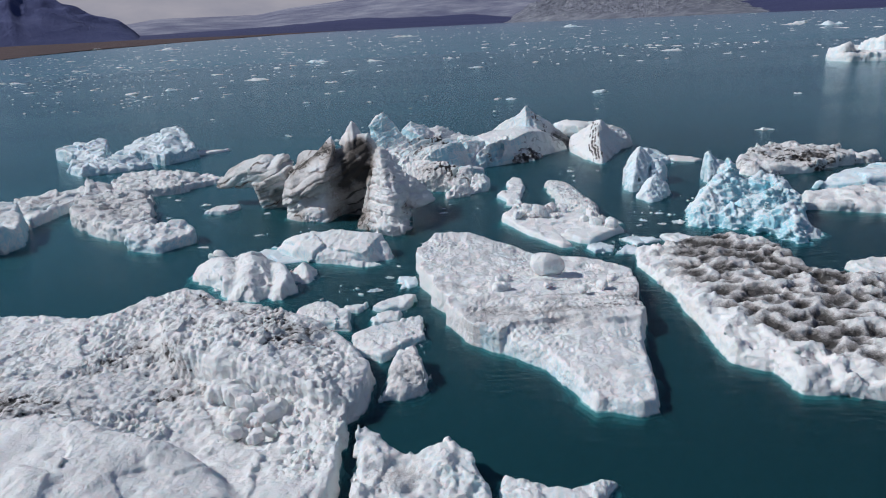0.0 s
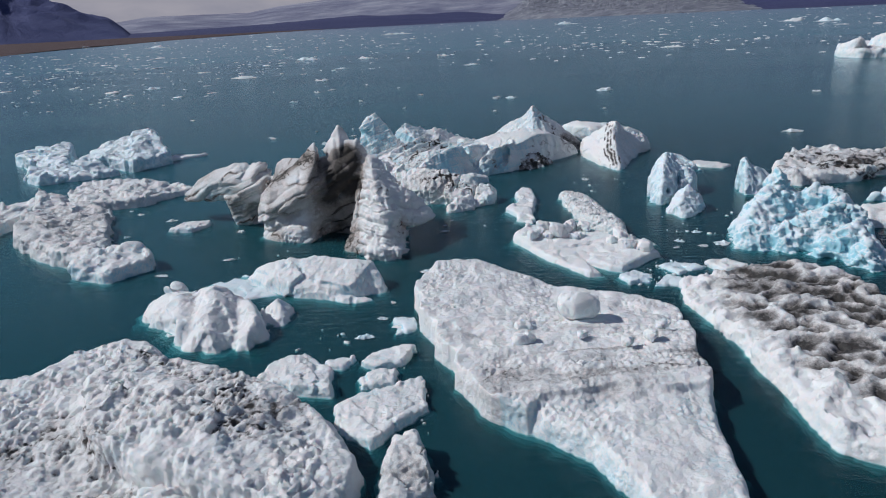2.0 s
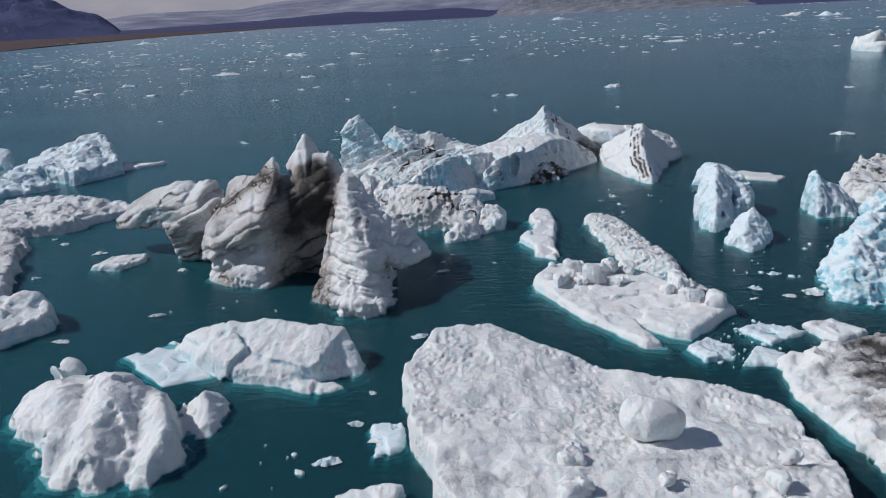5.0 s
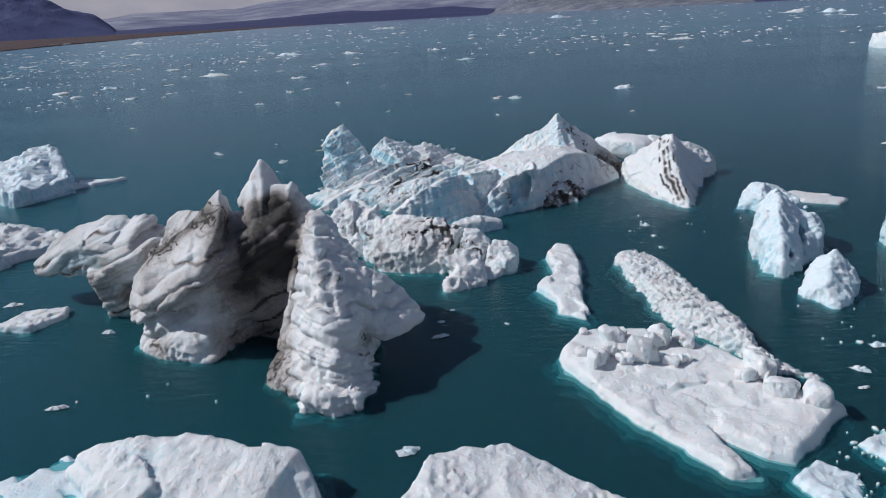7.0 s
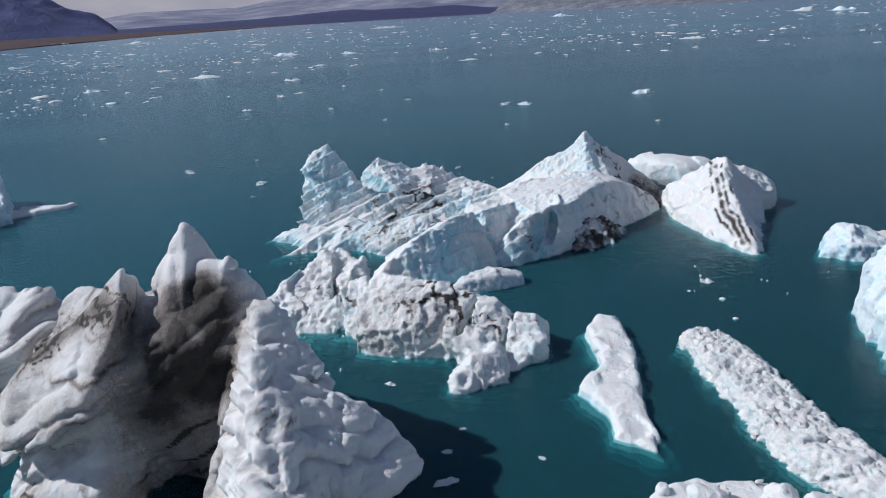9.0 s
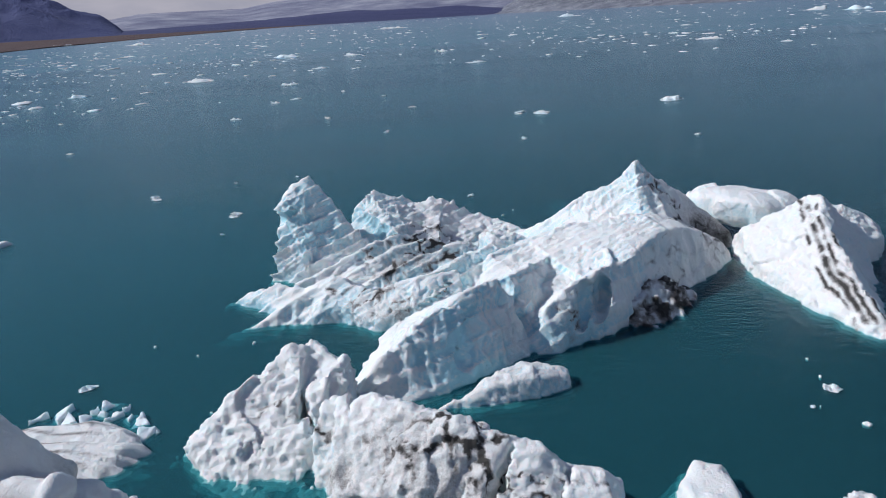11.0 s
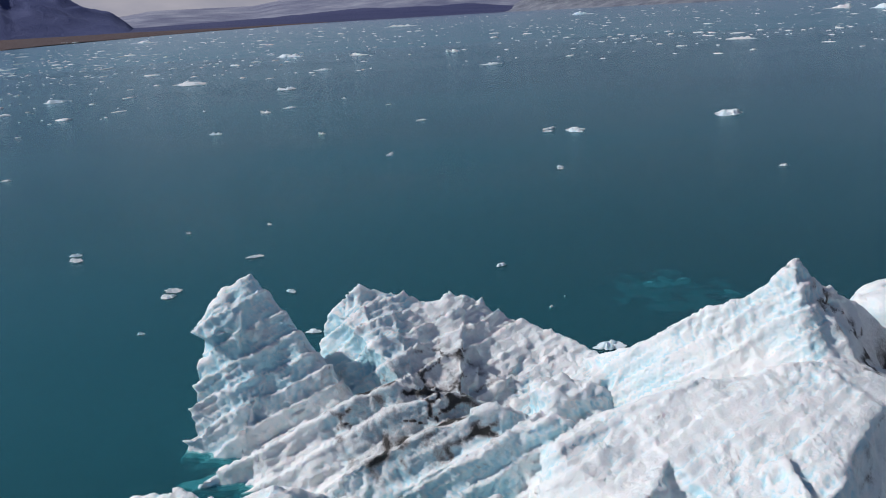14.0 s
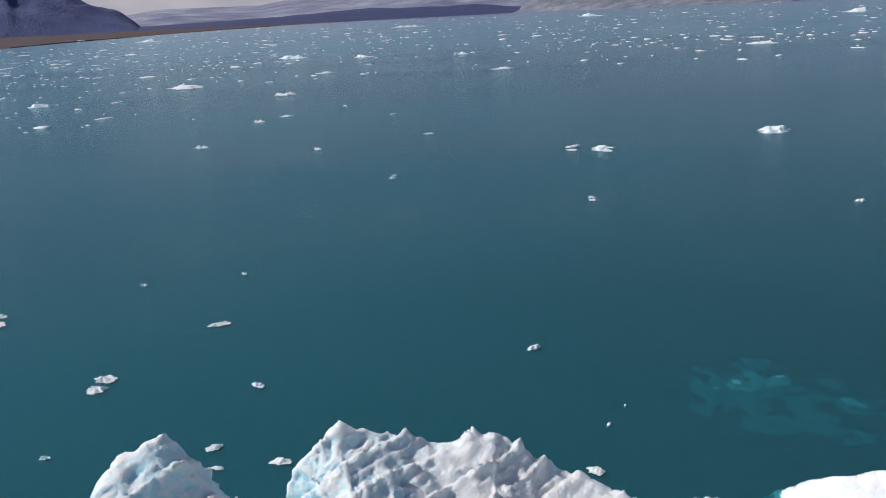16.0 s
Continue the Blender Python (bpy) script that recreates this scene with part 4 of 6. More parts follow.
ice("iceberg", [
    Slab([(-14.2, 62.2), (-12.6, 60.7), (-10.8, 60.3), (-8.5, 60.6), (-6.2, 60.7), (-5.4, 61.4), (-5.8, 65), (-8, 66.6), (-12, 67.4), (-14, 66.4), (-14.6, 64)],
         [(-13.4, 65.5, 4.2), (-12.0, 61.5, 3.6), (-13.2, 61.4, 2.0), (-10.8, 63.0, 5.4), (-9.1, 60.8, 4.8), (-8.8, 62.6, 6.0), (-6.5, 61.8, 6.0), (-5.8, 62.0, 5.2), (-12.4, 64, 4.6), (-8, 65.5, 4.2), (-14.2, 62.8, 1.6), (-6.6, 60.8, 4.6)], 0.04, foot=0.2, edge=0.1),
    Ridge([(-5.5, 61.8, 6.1), (-5.3, 60.6, 5.8), (-5.15, 59.1, 5.15), (-4.7, 57.6, 4.2), (-4.3, 56.1, 3.1), (-4.1, 55.1, 1.6)], 1.15, 2.4, [(-6.9, 58.6), (-6.5, 56.2), (-5.2, 54.7), (-3.6, 54.9), (-3.3, 57), (-2.9, 60), (-4.3, 62.4), (-6.5, 62.2)], 2.0, 0.06, sharp=0.3, foot=0.2),
    Ridge([(-5.2, 59.6, 5.2), (-3.7, 59.4, 4.35), (-2.3, 59.5, 3.55), (-1.5, 59.3, 2.7), (-0.95, 59.2, 2.1)], 1.6, 0.75, [(-4.8, 57.5), (-2.3, 57.7), (-0.9, 58.5), (-0.6, 59.1), (-1.3, 60.3), (-3, 61.8), (-5, 61.6)], 1.2, 0.02, (1.75, 0.14, 0.0)),
    Ridge([(-22.2, 68.7, 2.1), (-21, 68.7, 3.25), (-19.6, 68.6, 4.2), (-17.6, 67.9, 4.65), (-16.3, 67.5, 4.55), (-15.3, 67.3, 4.85)], 1.8, 0.62, [(-22.4, 69), (-21.3, 70.6), (-18, 71), (-15.2, 69.5), (-14.7, 67), (-14.9, 65.2), (-16, 65.3), (-18.5, 66.6), (-21.5, 67.7)], 1.0, -0.05, (1.75, 0.0, 0.0)),
    Slab([(-17.7, 66.4), (-17.2, 65.3), (-16.4, 65.1), (-15.4, 65.4), (-14, 65.6), (-14, 67.4), (-16.8, 67.6)], [(-16.6, 66, 2.6), (-14.6, 66, 3.9), (-14, 66.6, 3.6)], -0.3, foot=0.2),
    Ridge([(-14.4, 62.3, 3.0), (-13.2, 62.3, 4.25), (-12, 62.4, 5.05), (-11, 62.4, 5.8), (-10.2, 62.5, 6.6), (-9.6, 62.6, 7.15)], 1.3, 0.8, [(-14.7, 61.9), (-13.4, 60.3), (-11.4, 59.4), (-9.9, 59.5), (-9.0, 61.0), (-9.2, 64.2), (-11.4, 64.8), (-13.8, 64.4)], 2.6, 0.08, (9.2, 0.56, 0.0)),
    Ridge([(-9.3, 63.5, 6.3), (-8.7, 63.3, 7.0), (-8.25, 63.3, 7.8), (-7.9, 63.4, 8.25), (-7.5, 63.4, 7.9), (-7.15, 63.3, 7.2)], 1.6, 1.25, [(-9.5, 62.3), (-8.2, 61.6), (-7, 61.7), (-6.7, 63), (-7.4, 65), (-9.2, 64.6)], 2.2, 0.0, (0.2, -0.66, 0.0), 0.05),
    Ridge([(-8.2, 63.0, 7.0), (-7.1, 62.8, 7.25), (-6.4, 62.7, 7.2), (-5.9, 62.6, 6.3)], 1.2, 1.4, [(-8.7, 61.6), (-7.6, 61.0), (-6, 61.0), (-5.3, 62.4), (-5.9, 64.6), (-8.2, 64.9)], 2.4, 0.04, (4.4, 0.0, 0.0)),
    Ridge([(-14.3, 65.3, 4.2), (-13.7, 65.7, 4.9), (-12.9, 65.8, 5.3), (-11.7, 65.2, 5.4), (-10.6, 64.6, 5.2)], 1.0, 0.8, [(-14.4, 64.6), (-13.2, 63.2), (-11.4, 62.8), (-10.5, 63.6), (-11, 66), (-13.6, 66.8)], 1.5, 0.1, (2.6, 0.0, 0.0)),
    Slab([(-14.2, 61.5), (-12.6, 60), (-11.2, 59.3), (-10.1, 59.3), (-9.3, 61), (-9.6, 63), (-13, 64)], [(-13.6, 61.8, 0.8), (-12.2, 60.6, 1.5), (-10.6, 60, 1.2), (-10.4, 62, 2.2), (-12.4, 62.4, 2.2)], 0.3, foot=0.3),
    Slab([(-7.4, 58.5), (-7.2, 56.9), (-6.4, 56), (-5.5, 55.2), (-5.4, 54.4), (-4, 54.0), (-3.1, 54.2), (-3.0, 56.4), (-3.3, 60), (-6, 60)], [(-6.9, 57.8, 0.7), (-6.2, 56.8, 0.9), (-5.0, 55, 0.8), (-3.7, 54.8, 0.9), (-4, 58, 1.6)], 0.35, foot=0.3),
    Lump((-8.25, 59.4, -0.1), (1.5, 2.4, 1.75), cut=True), Lump((-12.4, 60.1, 1.8), (2.0, 0.9, 0.26), -25, cut=True, blend=0.15), Lump((-15.4, 64.6, 0.9), (0.9, 1.5, 1.1), cut=True), Lump((-14.75, 63.6, 4.8), (0.3, 2.4, 2.4), -15, cut=True, blend=0.12), Lump((-8.85, 59.3, 4.0), (0.3, 1.3, 1.7), 15, cut=True, blend=0.12), Lump((-6.35, 58.6, 4.2), (0.25, 1.8, 2.0), -10, cut=True, blend=0.15)],
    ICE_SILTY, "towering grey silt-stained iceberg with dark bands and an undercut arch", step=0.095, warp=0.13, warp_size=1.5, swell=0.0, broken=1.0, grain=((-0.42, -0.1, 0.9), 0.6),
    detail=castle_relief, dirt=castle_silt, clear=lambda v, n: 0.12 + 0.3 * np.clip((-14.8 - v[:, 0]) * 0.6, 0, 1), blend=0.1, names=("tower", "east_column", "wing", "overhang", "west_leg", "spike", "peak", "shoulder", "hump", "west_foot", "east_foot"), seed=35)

# ---------------------------------------------------------------- the great ribbed berg and its blocks
RIB = (-0.45, 0.5, 0.72)


def smooth_east(v):
    """1 on the smooth faces east of the fluted block, 0 on the ribbed ice."""
    return np.clip((v[:, 0] - 8.5 - 0.45 * (v[:, 1] - 82)) * 0.7, 0, 1)


def berg_relief(v, n):
    plain = smooth_east(v)
    wild = np.clip((4.5 - v[:, 0]) * 0.35, 0, 1) * np.clip((v[:, 1] - 84) * 0.5, 0, 1)
    up = np.clip(0.35 + 0.9 * n[:, 2] - 0.55 * n[:, 0], 0.1, 1)
    ribs = fins(v, RIB, 0.84, 0.14 + 0.17 * wild, 3, 0.35) + fins(v, RIB, 0.31, 0.06 + 0.03 * wild, 6, 0.4)
    flute = np.abs(fbm(v[:, 0] * 1.1, v[:, 1] * 1.1, v[:, 2] * 0.22, 0.9, 2, 4)) * np.clip(n[:, 0] * 0.8 - n[:, 1] * 0.5 + 0.1, 0, 1)
    return ribs * up * (1 - 0.85 * plain) - 0.28 * flute * (1 - 0.5 * plain) + 0.035 * fbm(*v.T, 0.6, 3, 5) - 0.12 * pits(v, 0.5, 3) * (1 - plain)


def berg_ash(v, n):
    # two spots at x 16 and 17 darken the ice under the perched lens
    film = blots([(-1.8, 90.6, 2.2, 1.7, 0.13), (0.4, 92.4, 2.2, 1.9, 0.15), (-2.2, 88.8, 1.6, 1.4, 0.13), (0.6, 89.6, 1.4, 1.5, 0.12), (-3, 83.8, 1, 1.0, 0.22), (-1.9, 83.2, 0.7, 0.7, 0.3), (13.6, 88.4, 1.0, 1.8, 0.12), (16, 91, 1.4, 1.4, 0.75), (17, 91.5, 0.6, 1.2, 0.6), (5.0, 79.8, 0.5, 1.3, 0.14), (3.0, 78.6, 0.8, 1.3, 0.1), (1.8, 98.2, 1.2, 0.7, 0.7)], 0.01, 8)(v, n)
    patch = np.clip(blots([(-3.3, 90.6, 2.4, 1.1, 1.3), (-1.9, 91, 2.3, 1.2, 1.3), (0.2, 92.4, 2.4, 1.5, 1.4), (1.2, 90.8, 2.1, 1.0, 1.0), (-2.9, 88.6, 1.6, 1.0, 1.3), (-0.3, 88.8, 1.5, 1.2, 1.2), (1.6, 97.4, 2.4, 0.8, 1.0), (-3.2, 84.2, 1.0, 0.9, 1.0), (-5, 85.6, 1.4, 1.0, 0.7), (-1.8, 83.0, 0.6, 0.8, 0.9), (12.6, 90.6, 3.6, 1.0, 0.7), (13.6, 89.6, 2.4, 1.6, 0.75), (14.8, 90.0, 1.4, 1.4, 0.8), (5.8, 80.6, 1.4, 0.8, 0.6), (3.4, 92.0, 1.2, 0.5, 0.8), (11, 85.8, 1.0, 1.6, 0.6)], 0, 4)(v, n), 0, 1)
    # angular black cracks between the broken strata
    along = v @ np.array(Vector((0.88, 0.2, 0.43))) + 0.25 * fbm(*v.T, 1.1, 2, 21)
    across = v @ np.array(Vector(RIB).normalized()) + 0.3 * fbm(*v.T, 0.7, 2, 22)
    first, second = cells(along, across * 1.7, 1.25, 3)
    wide = 0.11 + 0.12 * np.clip(fbm(*v.T, 0.9, 2, 13), -0.6, 1)
    crack = np.exp(-((second - first) / wide) ** 2) * np.clip(0.55 + 1.6 * fbm(*v.T, 1.0, 2, 17), 0, 1)
    return film + 0.1 * patch + 1.9 * patch * crack


ice("iceberg", [
    Ridge([(-3.4, 76.5, 0.5), (-2.4, 77.0, 1.5), (-1.0, 77.9, 2.4), (0.7, 79.1, 3.1), (2.0, 80.4, 3.05), (3.3, 81.8, 2.9), (4.6, 83.8, 2.5), (6.0, 86.4, 2.2)], 0.62, 1.7, [(-3.9, 77.4), (-3.2, 76.1), (-0.3, 75.9), (0.9, 77.1), (2.4, 78.5), (4.2, 78.8), (6, 81.6), (9, 87), (1, 88.4), (-1.2, 84.8), (-2.3, 82.2)], 1.4, 0.1, foot=0.4),
    Ridge([(-8.7, 92.5, 4.3), (-8.1, 92.9, 4.95), (-7.2, 93.1, 5.4), (-6.6, 92.8, 4.6), (-5.8, 92.4, 3.7), (-4.9, 91.8, 2.7), (-4.0, 91.2, 1.9)], 1.8, 1.1, [(-9.6, 89.5), (-8.2, 88.6), (-5.5, 89.6), (-3.2, 90.6), (-4.4, 93.8), (-7, 94.8), (-8.9, 93.6)], 1.6, -0.02, foot=0.4),
    Ridge([(-10.9, 87.5, 0.15), (-9.4, 87.1, 0.75), (-8, 86.5, 1.2), (-6.8, 86.0, 1.1), (-5.2, 85.7, 2.0), (-4.2, 85.0, 1.5), (-3, 84.3, 1.55), (-1, 84, 2.2), (1, 84.4, 2.4)], 2.4, 0.75, [(-11.2, 87.5), (-9.6, 86.5), (-6.8, 83.9), (-4.8, 84), (-3.1, 82.7), (-1, 82.4), (1.5, 83), (1, 86.2), (-3, 85.6), (-6, 86.6), (-8.5, 87.4)], 0.8, 0.1, foot=0.6),
    Ridge([(5.0, 94.0, 0.9), (6.4, 92.8, 1.8), (7.6, 92.2, 2.8), (9.0, 91.7, 3.75), (10.2, 91.4, 4.35), (11.35, 91.3, 5.5), (11.75, 91.4, 5.3), (12.6, 91.8, 4.5), (14.4, 92.5, 3.3), (16, 92.4, 2.0), (17.2, 92, 0.9)], 1.5, 1.15, [(4.6, 94.4), (5.6, 90.6), (9, 88.4), (13.5, 88), (16.6, 89.4), (17.6, 92), (15, 94.6), (11.8, 95.4), (8.6, 95.2)], 1.5, 0.05, foot=0.4),
    Ridge([(2.6, 86.2, 2.2), (4.6, 87.6, 2.5), (7.0, 88.0, 3.0), (9.2, 88.1, 3.3), (10.6, 88.3, 3.4), (12.2, 89.0, 2.9), (14.2, 90.0, 1.9), (15.6, 90.4, 1.0)], 0.9, 0.13, [(1.5, 84), (3.5, 81.5), (6.6, 80.9), (9.2, 82.2), (11.4, 84.4), (14.6, 87.2), (16.4, 89.4), (15.6, 91), (11, 91), (6, 90.4), (2, 88.6)], 1.0, 0.38, foot=0.4),
    Ridge([(4.4, 80.2, 1.7), (5.8, 81.0, 2.6), (7.2, 81.8, 2.95), (8.0, 82.8, 2.7), (8.2, 84.4, 2.9)], 0.8, 1.9, [(3.2, 80.4), (4.4, 79.1), (6.2, 80.1), (7.8, 80.9), (8.8, 82), (9.2, 84.6), (6, 86), (3.6, 83.5)], 1.4, 0.02, foot=0.3),
    Ridge([(-5.6, 95.0, 1.8), (-5.0, 95.6, 2.8), (-3.9, 96.0, 3.35), (-2.6, 96.4, 3.1), (-1.2, 96.6, 2.5), (0.6, 96.8, 2.6), (2.0, 96.4, 1.8), (3.6, 95.8, 1.4), (5.4, 94.4, 1.0), (6.4, 93.2, 1.1)], 1.4, 0.24, [(-5.9, 95.4), (-5.4, 93.4), (-6.2, 90.4), (-5.0, 89.0), (-2.0, 88.3), (0, 87.6), (3.5, 86.8), (7, 91), (6.6, 94.4), (2.9, 98.2), (0, 99.4), (-3.8, 98.6)], 1.2, 0.3, foot=0.4),
    Ridge([(-8.1, 88.5, 0.15), (-6.2, 88.8, 1.0), (-3.8, 89.3, 2.1), (-2, 89.8, 2.6)], 0.7, 2.2, None, 0.5, foot=0.3),
    Ridge([(-6.3, 88.1, 0.15), (-4.6, 88.4, 1.0), (-2.4, 88.9, 2.0), (-0.6, 89.4, 2.4)], 0.7, 2.2, None, 0.5, foot=0.3),
    Ridge([(-4.4, 87.5, 0.15), (-2.8, 87.8, 1.0), (-0.8, 88.2, 1.8), (1.2, 88.6, 2.2)], 0.7, 2.2, None, 0.5, foot=0.3),
    Ridge([(-2.2, 87.2, 0.15), (-0.8, 87.4, 0.9), (1.2, 87.6, 1.8), (3, 87.8, 2.2)], 0.7, 2.2, None, 0.5, foot=0.3),
    Ridge([(-8.9, 84.2, 0.15), (-7.6, 84.8, 0.8), (-6.2, 85.4, 1.3), (-5, 85.8, 1.6)], 0.9, 1.1, None, 0.5, foot=0.4),
    Ridge([(-9.1, 92.1, 4.0), (-8.6, 92.3, 4.5), (-8.0, 92.6, 4.8)], 1.0, 0.7, [(-9.25, 92.0), (-8.6, 91.3), (-7.6, 91.8), (-7.6, 93.2), (-8.7, 93.2)], 0.8, 0, (3.7, 0, 0)),
    Ridge([(9.4, 96.6, 0.4), (10.3, 96.0, 1.15), (11.4, 95.6, 1.6), (13, 95, 2.0)], 1.4, 0.6, [(9, 97.2), (9, 94), (13, 92.6), (14.6, 94.6), (12.4, 96.6), (10.4, 97.4)], 1.0, 0.1, foot=0.5),
    Lump((3.7, 89.7, 1.5), (1.25, 0.8, 0.75), 12, block=4.0),
    Lump((-9.2, 91.8, 3.15), (0.55, 0.9, 0.4), cut=True), Lump((-5.2, 94.4, 3.6), (0.22, 2.0, 1.2), 20, cut=True, blend=0.15),
    Lump((3.9, 79.9, 1.8), (0.25, 1.2, 1.2), 25, cut=True, blend=0.25), Lump((7.1, 81.2, 1.6), (0.35, 1.2, 0.9), -35, cut=True, blend=0.15), Lump((6.1, 80.5, 1.5), (0.25, 1.2, 0.9), -35, cut=True, blend=0.15), Lump((2.8, 81.3, 2.5), (0.35, 0.45, 0.4), cut=True, blend=0.15)],
    ICE_WHITE, "great ribbed blue-white iceberg with a sharp peak and ash veins", step=0.1, warp=0.13, warp_size=1.8, swell=0.0, broken=0.8, grain=((0.9, 0.15, 0.4), -0.7),
    # translucent blue of the ribs' shaded undersides is painted into their grooves
    detail=berg_relief, dirt=berg_ash, clear=lambda v, n: 0.1 + (1 - smooth_east(v)) * (0.22 * (1 - np.modf(50 + v @ np.array(Vector(RIB).normalized()) / 0.84 + 0.25 * fbm(*v.T, 3.0, 2, 3))[0]) + 0.3 * np.clip(0.4 + fbm(*v.T, 3.0, 2, 23), 0, 1)) + 0.5 * np.clip(1 - np.hypot(v[:, 0] - 0.4, (v[:, 1] - 78)) / 3, 0, 1),
    blend=0.12, names=("nose", "pinnacle", "arm", "peak", "saddle", "ear", "ash_slope"), seed=36)
ice("ice_block", [Ridge([(8.6, 82.3, 0.9), (9.6, 83.3, 1.3), (10.8, 84.2, 1.2), (12.0, 84.4, 0.6)], 0.8, 0.85, [(8.2, 82.2), (9.0, 80.9), (10.2, 81.0), (11.4, 82.0), (12.4, 83.0), (12.4, 84.6), (11.2, 85.6), (9, 84.2)], 1.2, 0.1, foot=0.3)], ICE_SILTY, "black ash-laden ice block against the white berg", "ice block", 0.1, 0.3, 0.9, None, lambda v, n: crumbly(0.6, 0.14, 3)(v, n) + fins(v, (0.7, -0.5, 0.3), 0.5, 0.12, 4, 0.6), lambda v, n: 0.6 + 0.8 * fbm(*v.T, 0.5, 3, 2), 0.1, 37)
ice("ice_block", [Slab([(-0.3, 75.6), (1.5, 76.9), (3.2, 77.9), (4.9, 77.4), (4.8, 76.6), (3.4, 76), (1.6, 75.6)], [(0.3, 75.9, 0.35), (2, 76.7, 0.85), (3.6, 77.1, 0.8), (4.6, 77, 0.5)], 0.25, foot=0.6)], ICE_WHITE, "low grey-blue ice slab leaning on the ribbed berg", "ice block", 0.11, 0.15, 1.0, None, crumbly(0.4, 0.06, 2), blots([], 0.12, 3), 0.5, 38)
ice("iceberg", [
    Ridge([(-9.0, 73.4, 0.6), (-8.0, 74.2, 1.3), (-6.8, 75.2, 2.0), (-5.7, 76.2, 2.7), (-4.9, 76.5, 2.5), (-4.3, 76.1, 2.1), (-3.5, 75.6, 2.4)], 1.5, 0.45, [(-9.2, 73.8), (-7.8, 72.0), (-5.3, 70.5), (-4.5, 70.8), (-4.3, 73), (-3.6, 74.3), (-3.2, 76.2), (-4.6, 77.2), (-6.2, 77)], 1.5, 0.06, foot=0.6),
    Ridge([(-4.4, 72.6, 1.6), (-3.6, 73.2, 2.3), (-2.6, 72.6, 2.65), (-1.0, 71.6, 2.7), (0.5, 70.7, 2.75), (0.9, 70.3, 2.4)], 1.1, 0.62, [(-4.6, 71.4), (-4.2, 69.9), (-2.1, 69.2), (0.3, 68.6), (1.4, 68.6), (1.8, 71), (0.9, 74), (-1.7, 74.6), (-3.8, 74)], 1.6, 0.06, foot=0.6),
    Ridge([(0.2, 70.9, 2.2), (1.2, 70.4, 2.3), (2.4, 70.0, 2.0), (3.2, 69.7, 1.5), (4.3, 69.5, 1.55), (4.9, 69.6, 1.0)], 0.9, 0.6, [(0.2, 68.5), (1.5, 67.4), (3.0, 67.2), (4.6, 68.2), (5.1, 69.8), (3.2, 71.8), (0.9, 73.6)], 1.6, 0.06, foot=0.6),
    Ridge([(0.6, 66.0, 0.65), (1.3, 66.7, 0.95), (2.2, 67.4, 0.9), (2.6, 68.2, 1.0)], 0.9, 0.9, [(0.3, 66.4), (0.5, 65.6), (1.4, 65.6), (1.9, 66.2), (2.8, 66.3), (2.9, 68.6), (1.2, 68.4)], 1.2, 0.1, foot=0.5),
    Lump((-4.5, 72.4, 1.4), (0.16, 2.4, 1.6), 12, cut=True, blend=0.12), Lump((1.2, 69.2, 1.9), (0.13, 1.8, 1.2), -35, cut=True, blend=0.1), Lump((2.9, 68.8, 1.5), (0.13, 1.2, 0.8), -25, cut=True, blend=0.1)],
    ICE_WHITE, "jumbled white and silt-grey iceberg with black ash veins", step=0.1, warp=0.16, warp_size=1.2, swell=0.0, broken=1.2,
    detail=lambda v, n: fins(v, (-0.35, -0.3, 0.88), 0.55, 0.09, 6, 0.4) * np.clip(1.2 - np.abs(n[:, 2]), 0.2, 1) + crumbly(0.45, 0.08, 6)(v, n) - 0.1 * pits(v, 0.5, 5),
    dirt=lambda v, n: blots([(-2.2, 70.8, 1.2, 1.7, 0.2), (0, 69.6, 1.4, 1.4, 0.18), (-3.8, 70.2, 0.4, 0.9, 0.5), (-2.6, 69.8, 0.3, 0.8, 0.4)], 0.04, 5)(v, n)
    + 1.6 * np.clip(blots([(0.6, 70.4, 2.4, 1.0, 1), (-0.6, 71, 2.5, 0.9, 0.8), (1.2, 69.4, 1.6, 0.8, 0.9), (2.9, 68.9, 1.3, 0.6, 1), (-4.5, 72, 1.2, 0.7, 0.9), (-6, 74, 1.6, 0.8, 0.6), (4.4, 69.4, 1.3, 0.5, 1), (-2, 70.2, 1.2, 1.2, 0.5)], 0, 6)(v, n), 0, 1) * np.exp(-(fbm(*v.T, 0.9, 3, 15) / 0.1) ** 2), clear=0.22, names=('west_block', 'east_block', 'end_block', 'toe'), seed=39)
ice("ice_slab", [Lump((18.5, 93.4, 1.85), (2.35, 2.9, 1.15), 25, block=2.6)], ICE_WHITE, "smooth white lens of ice perched between two bergs", "ice slab", 0.12, 0.18, 1.8, None, crumbly(0.8, 0.04, 2), None, 0.3, 40)
WEDGE = [(20.5, 88.6, 3.75), (19.8, 86.8, 3.1), (19.3, 84.6, 2.3), (18.9, 82, 1.4), (18.6, 79.4, 0.5)]


def wedge_ash(v, n):
    off = v[:, 0] - np.interp(v[:, 1], [p[1] for p in WEDGE[::-1]], [p[0] for p in WEDGE[::-1]]) + 0.2 * fbm(*v.T, 1.8, 3, 4)
    total = 0.03 + 0 * off
    for k, (at, wide) in enumerate(((-1.0, 0.08), (-0.62, 0.13), (-0.3, 0.09), (0.12, 0.08))):
        total = total + 1.1 * np.exp(-((off - at) / wide) ** 2) * np.clip(0.45 + 1.7 * fbm(*v.T, 0.9, 2, 5 + k), 0, 1)
    return total + blots([(21.2, 83.4, 0.8, 0.9, 0.3), (20.4, 80.8, 0.4, 0.8, 0.4)], 0, 9)(v, n)


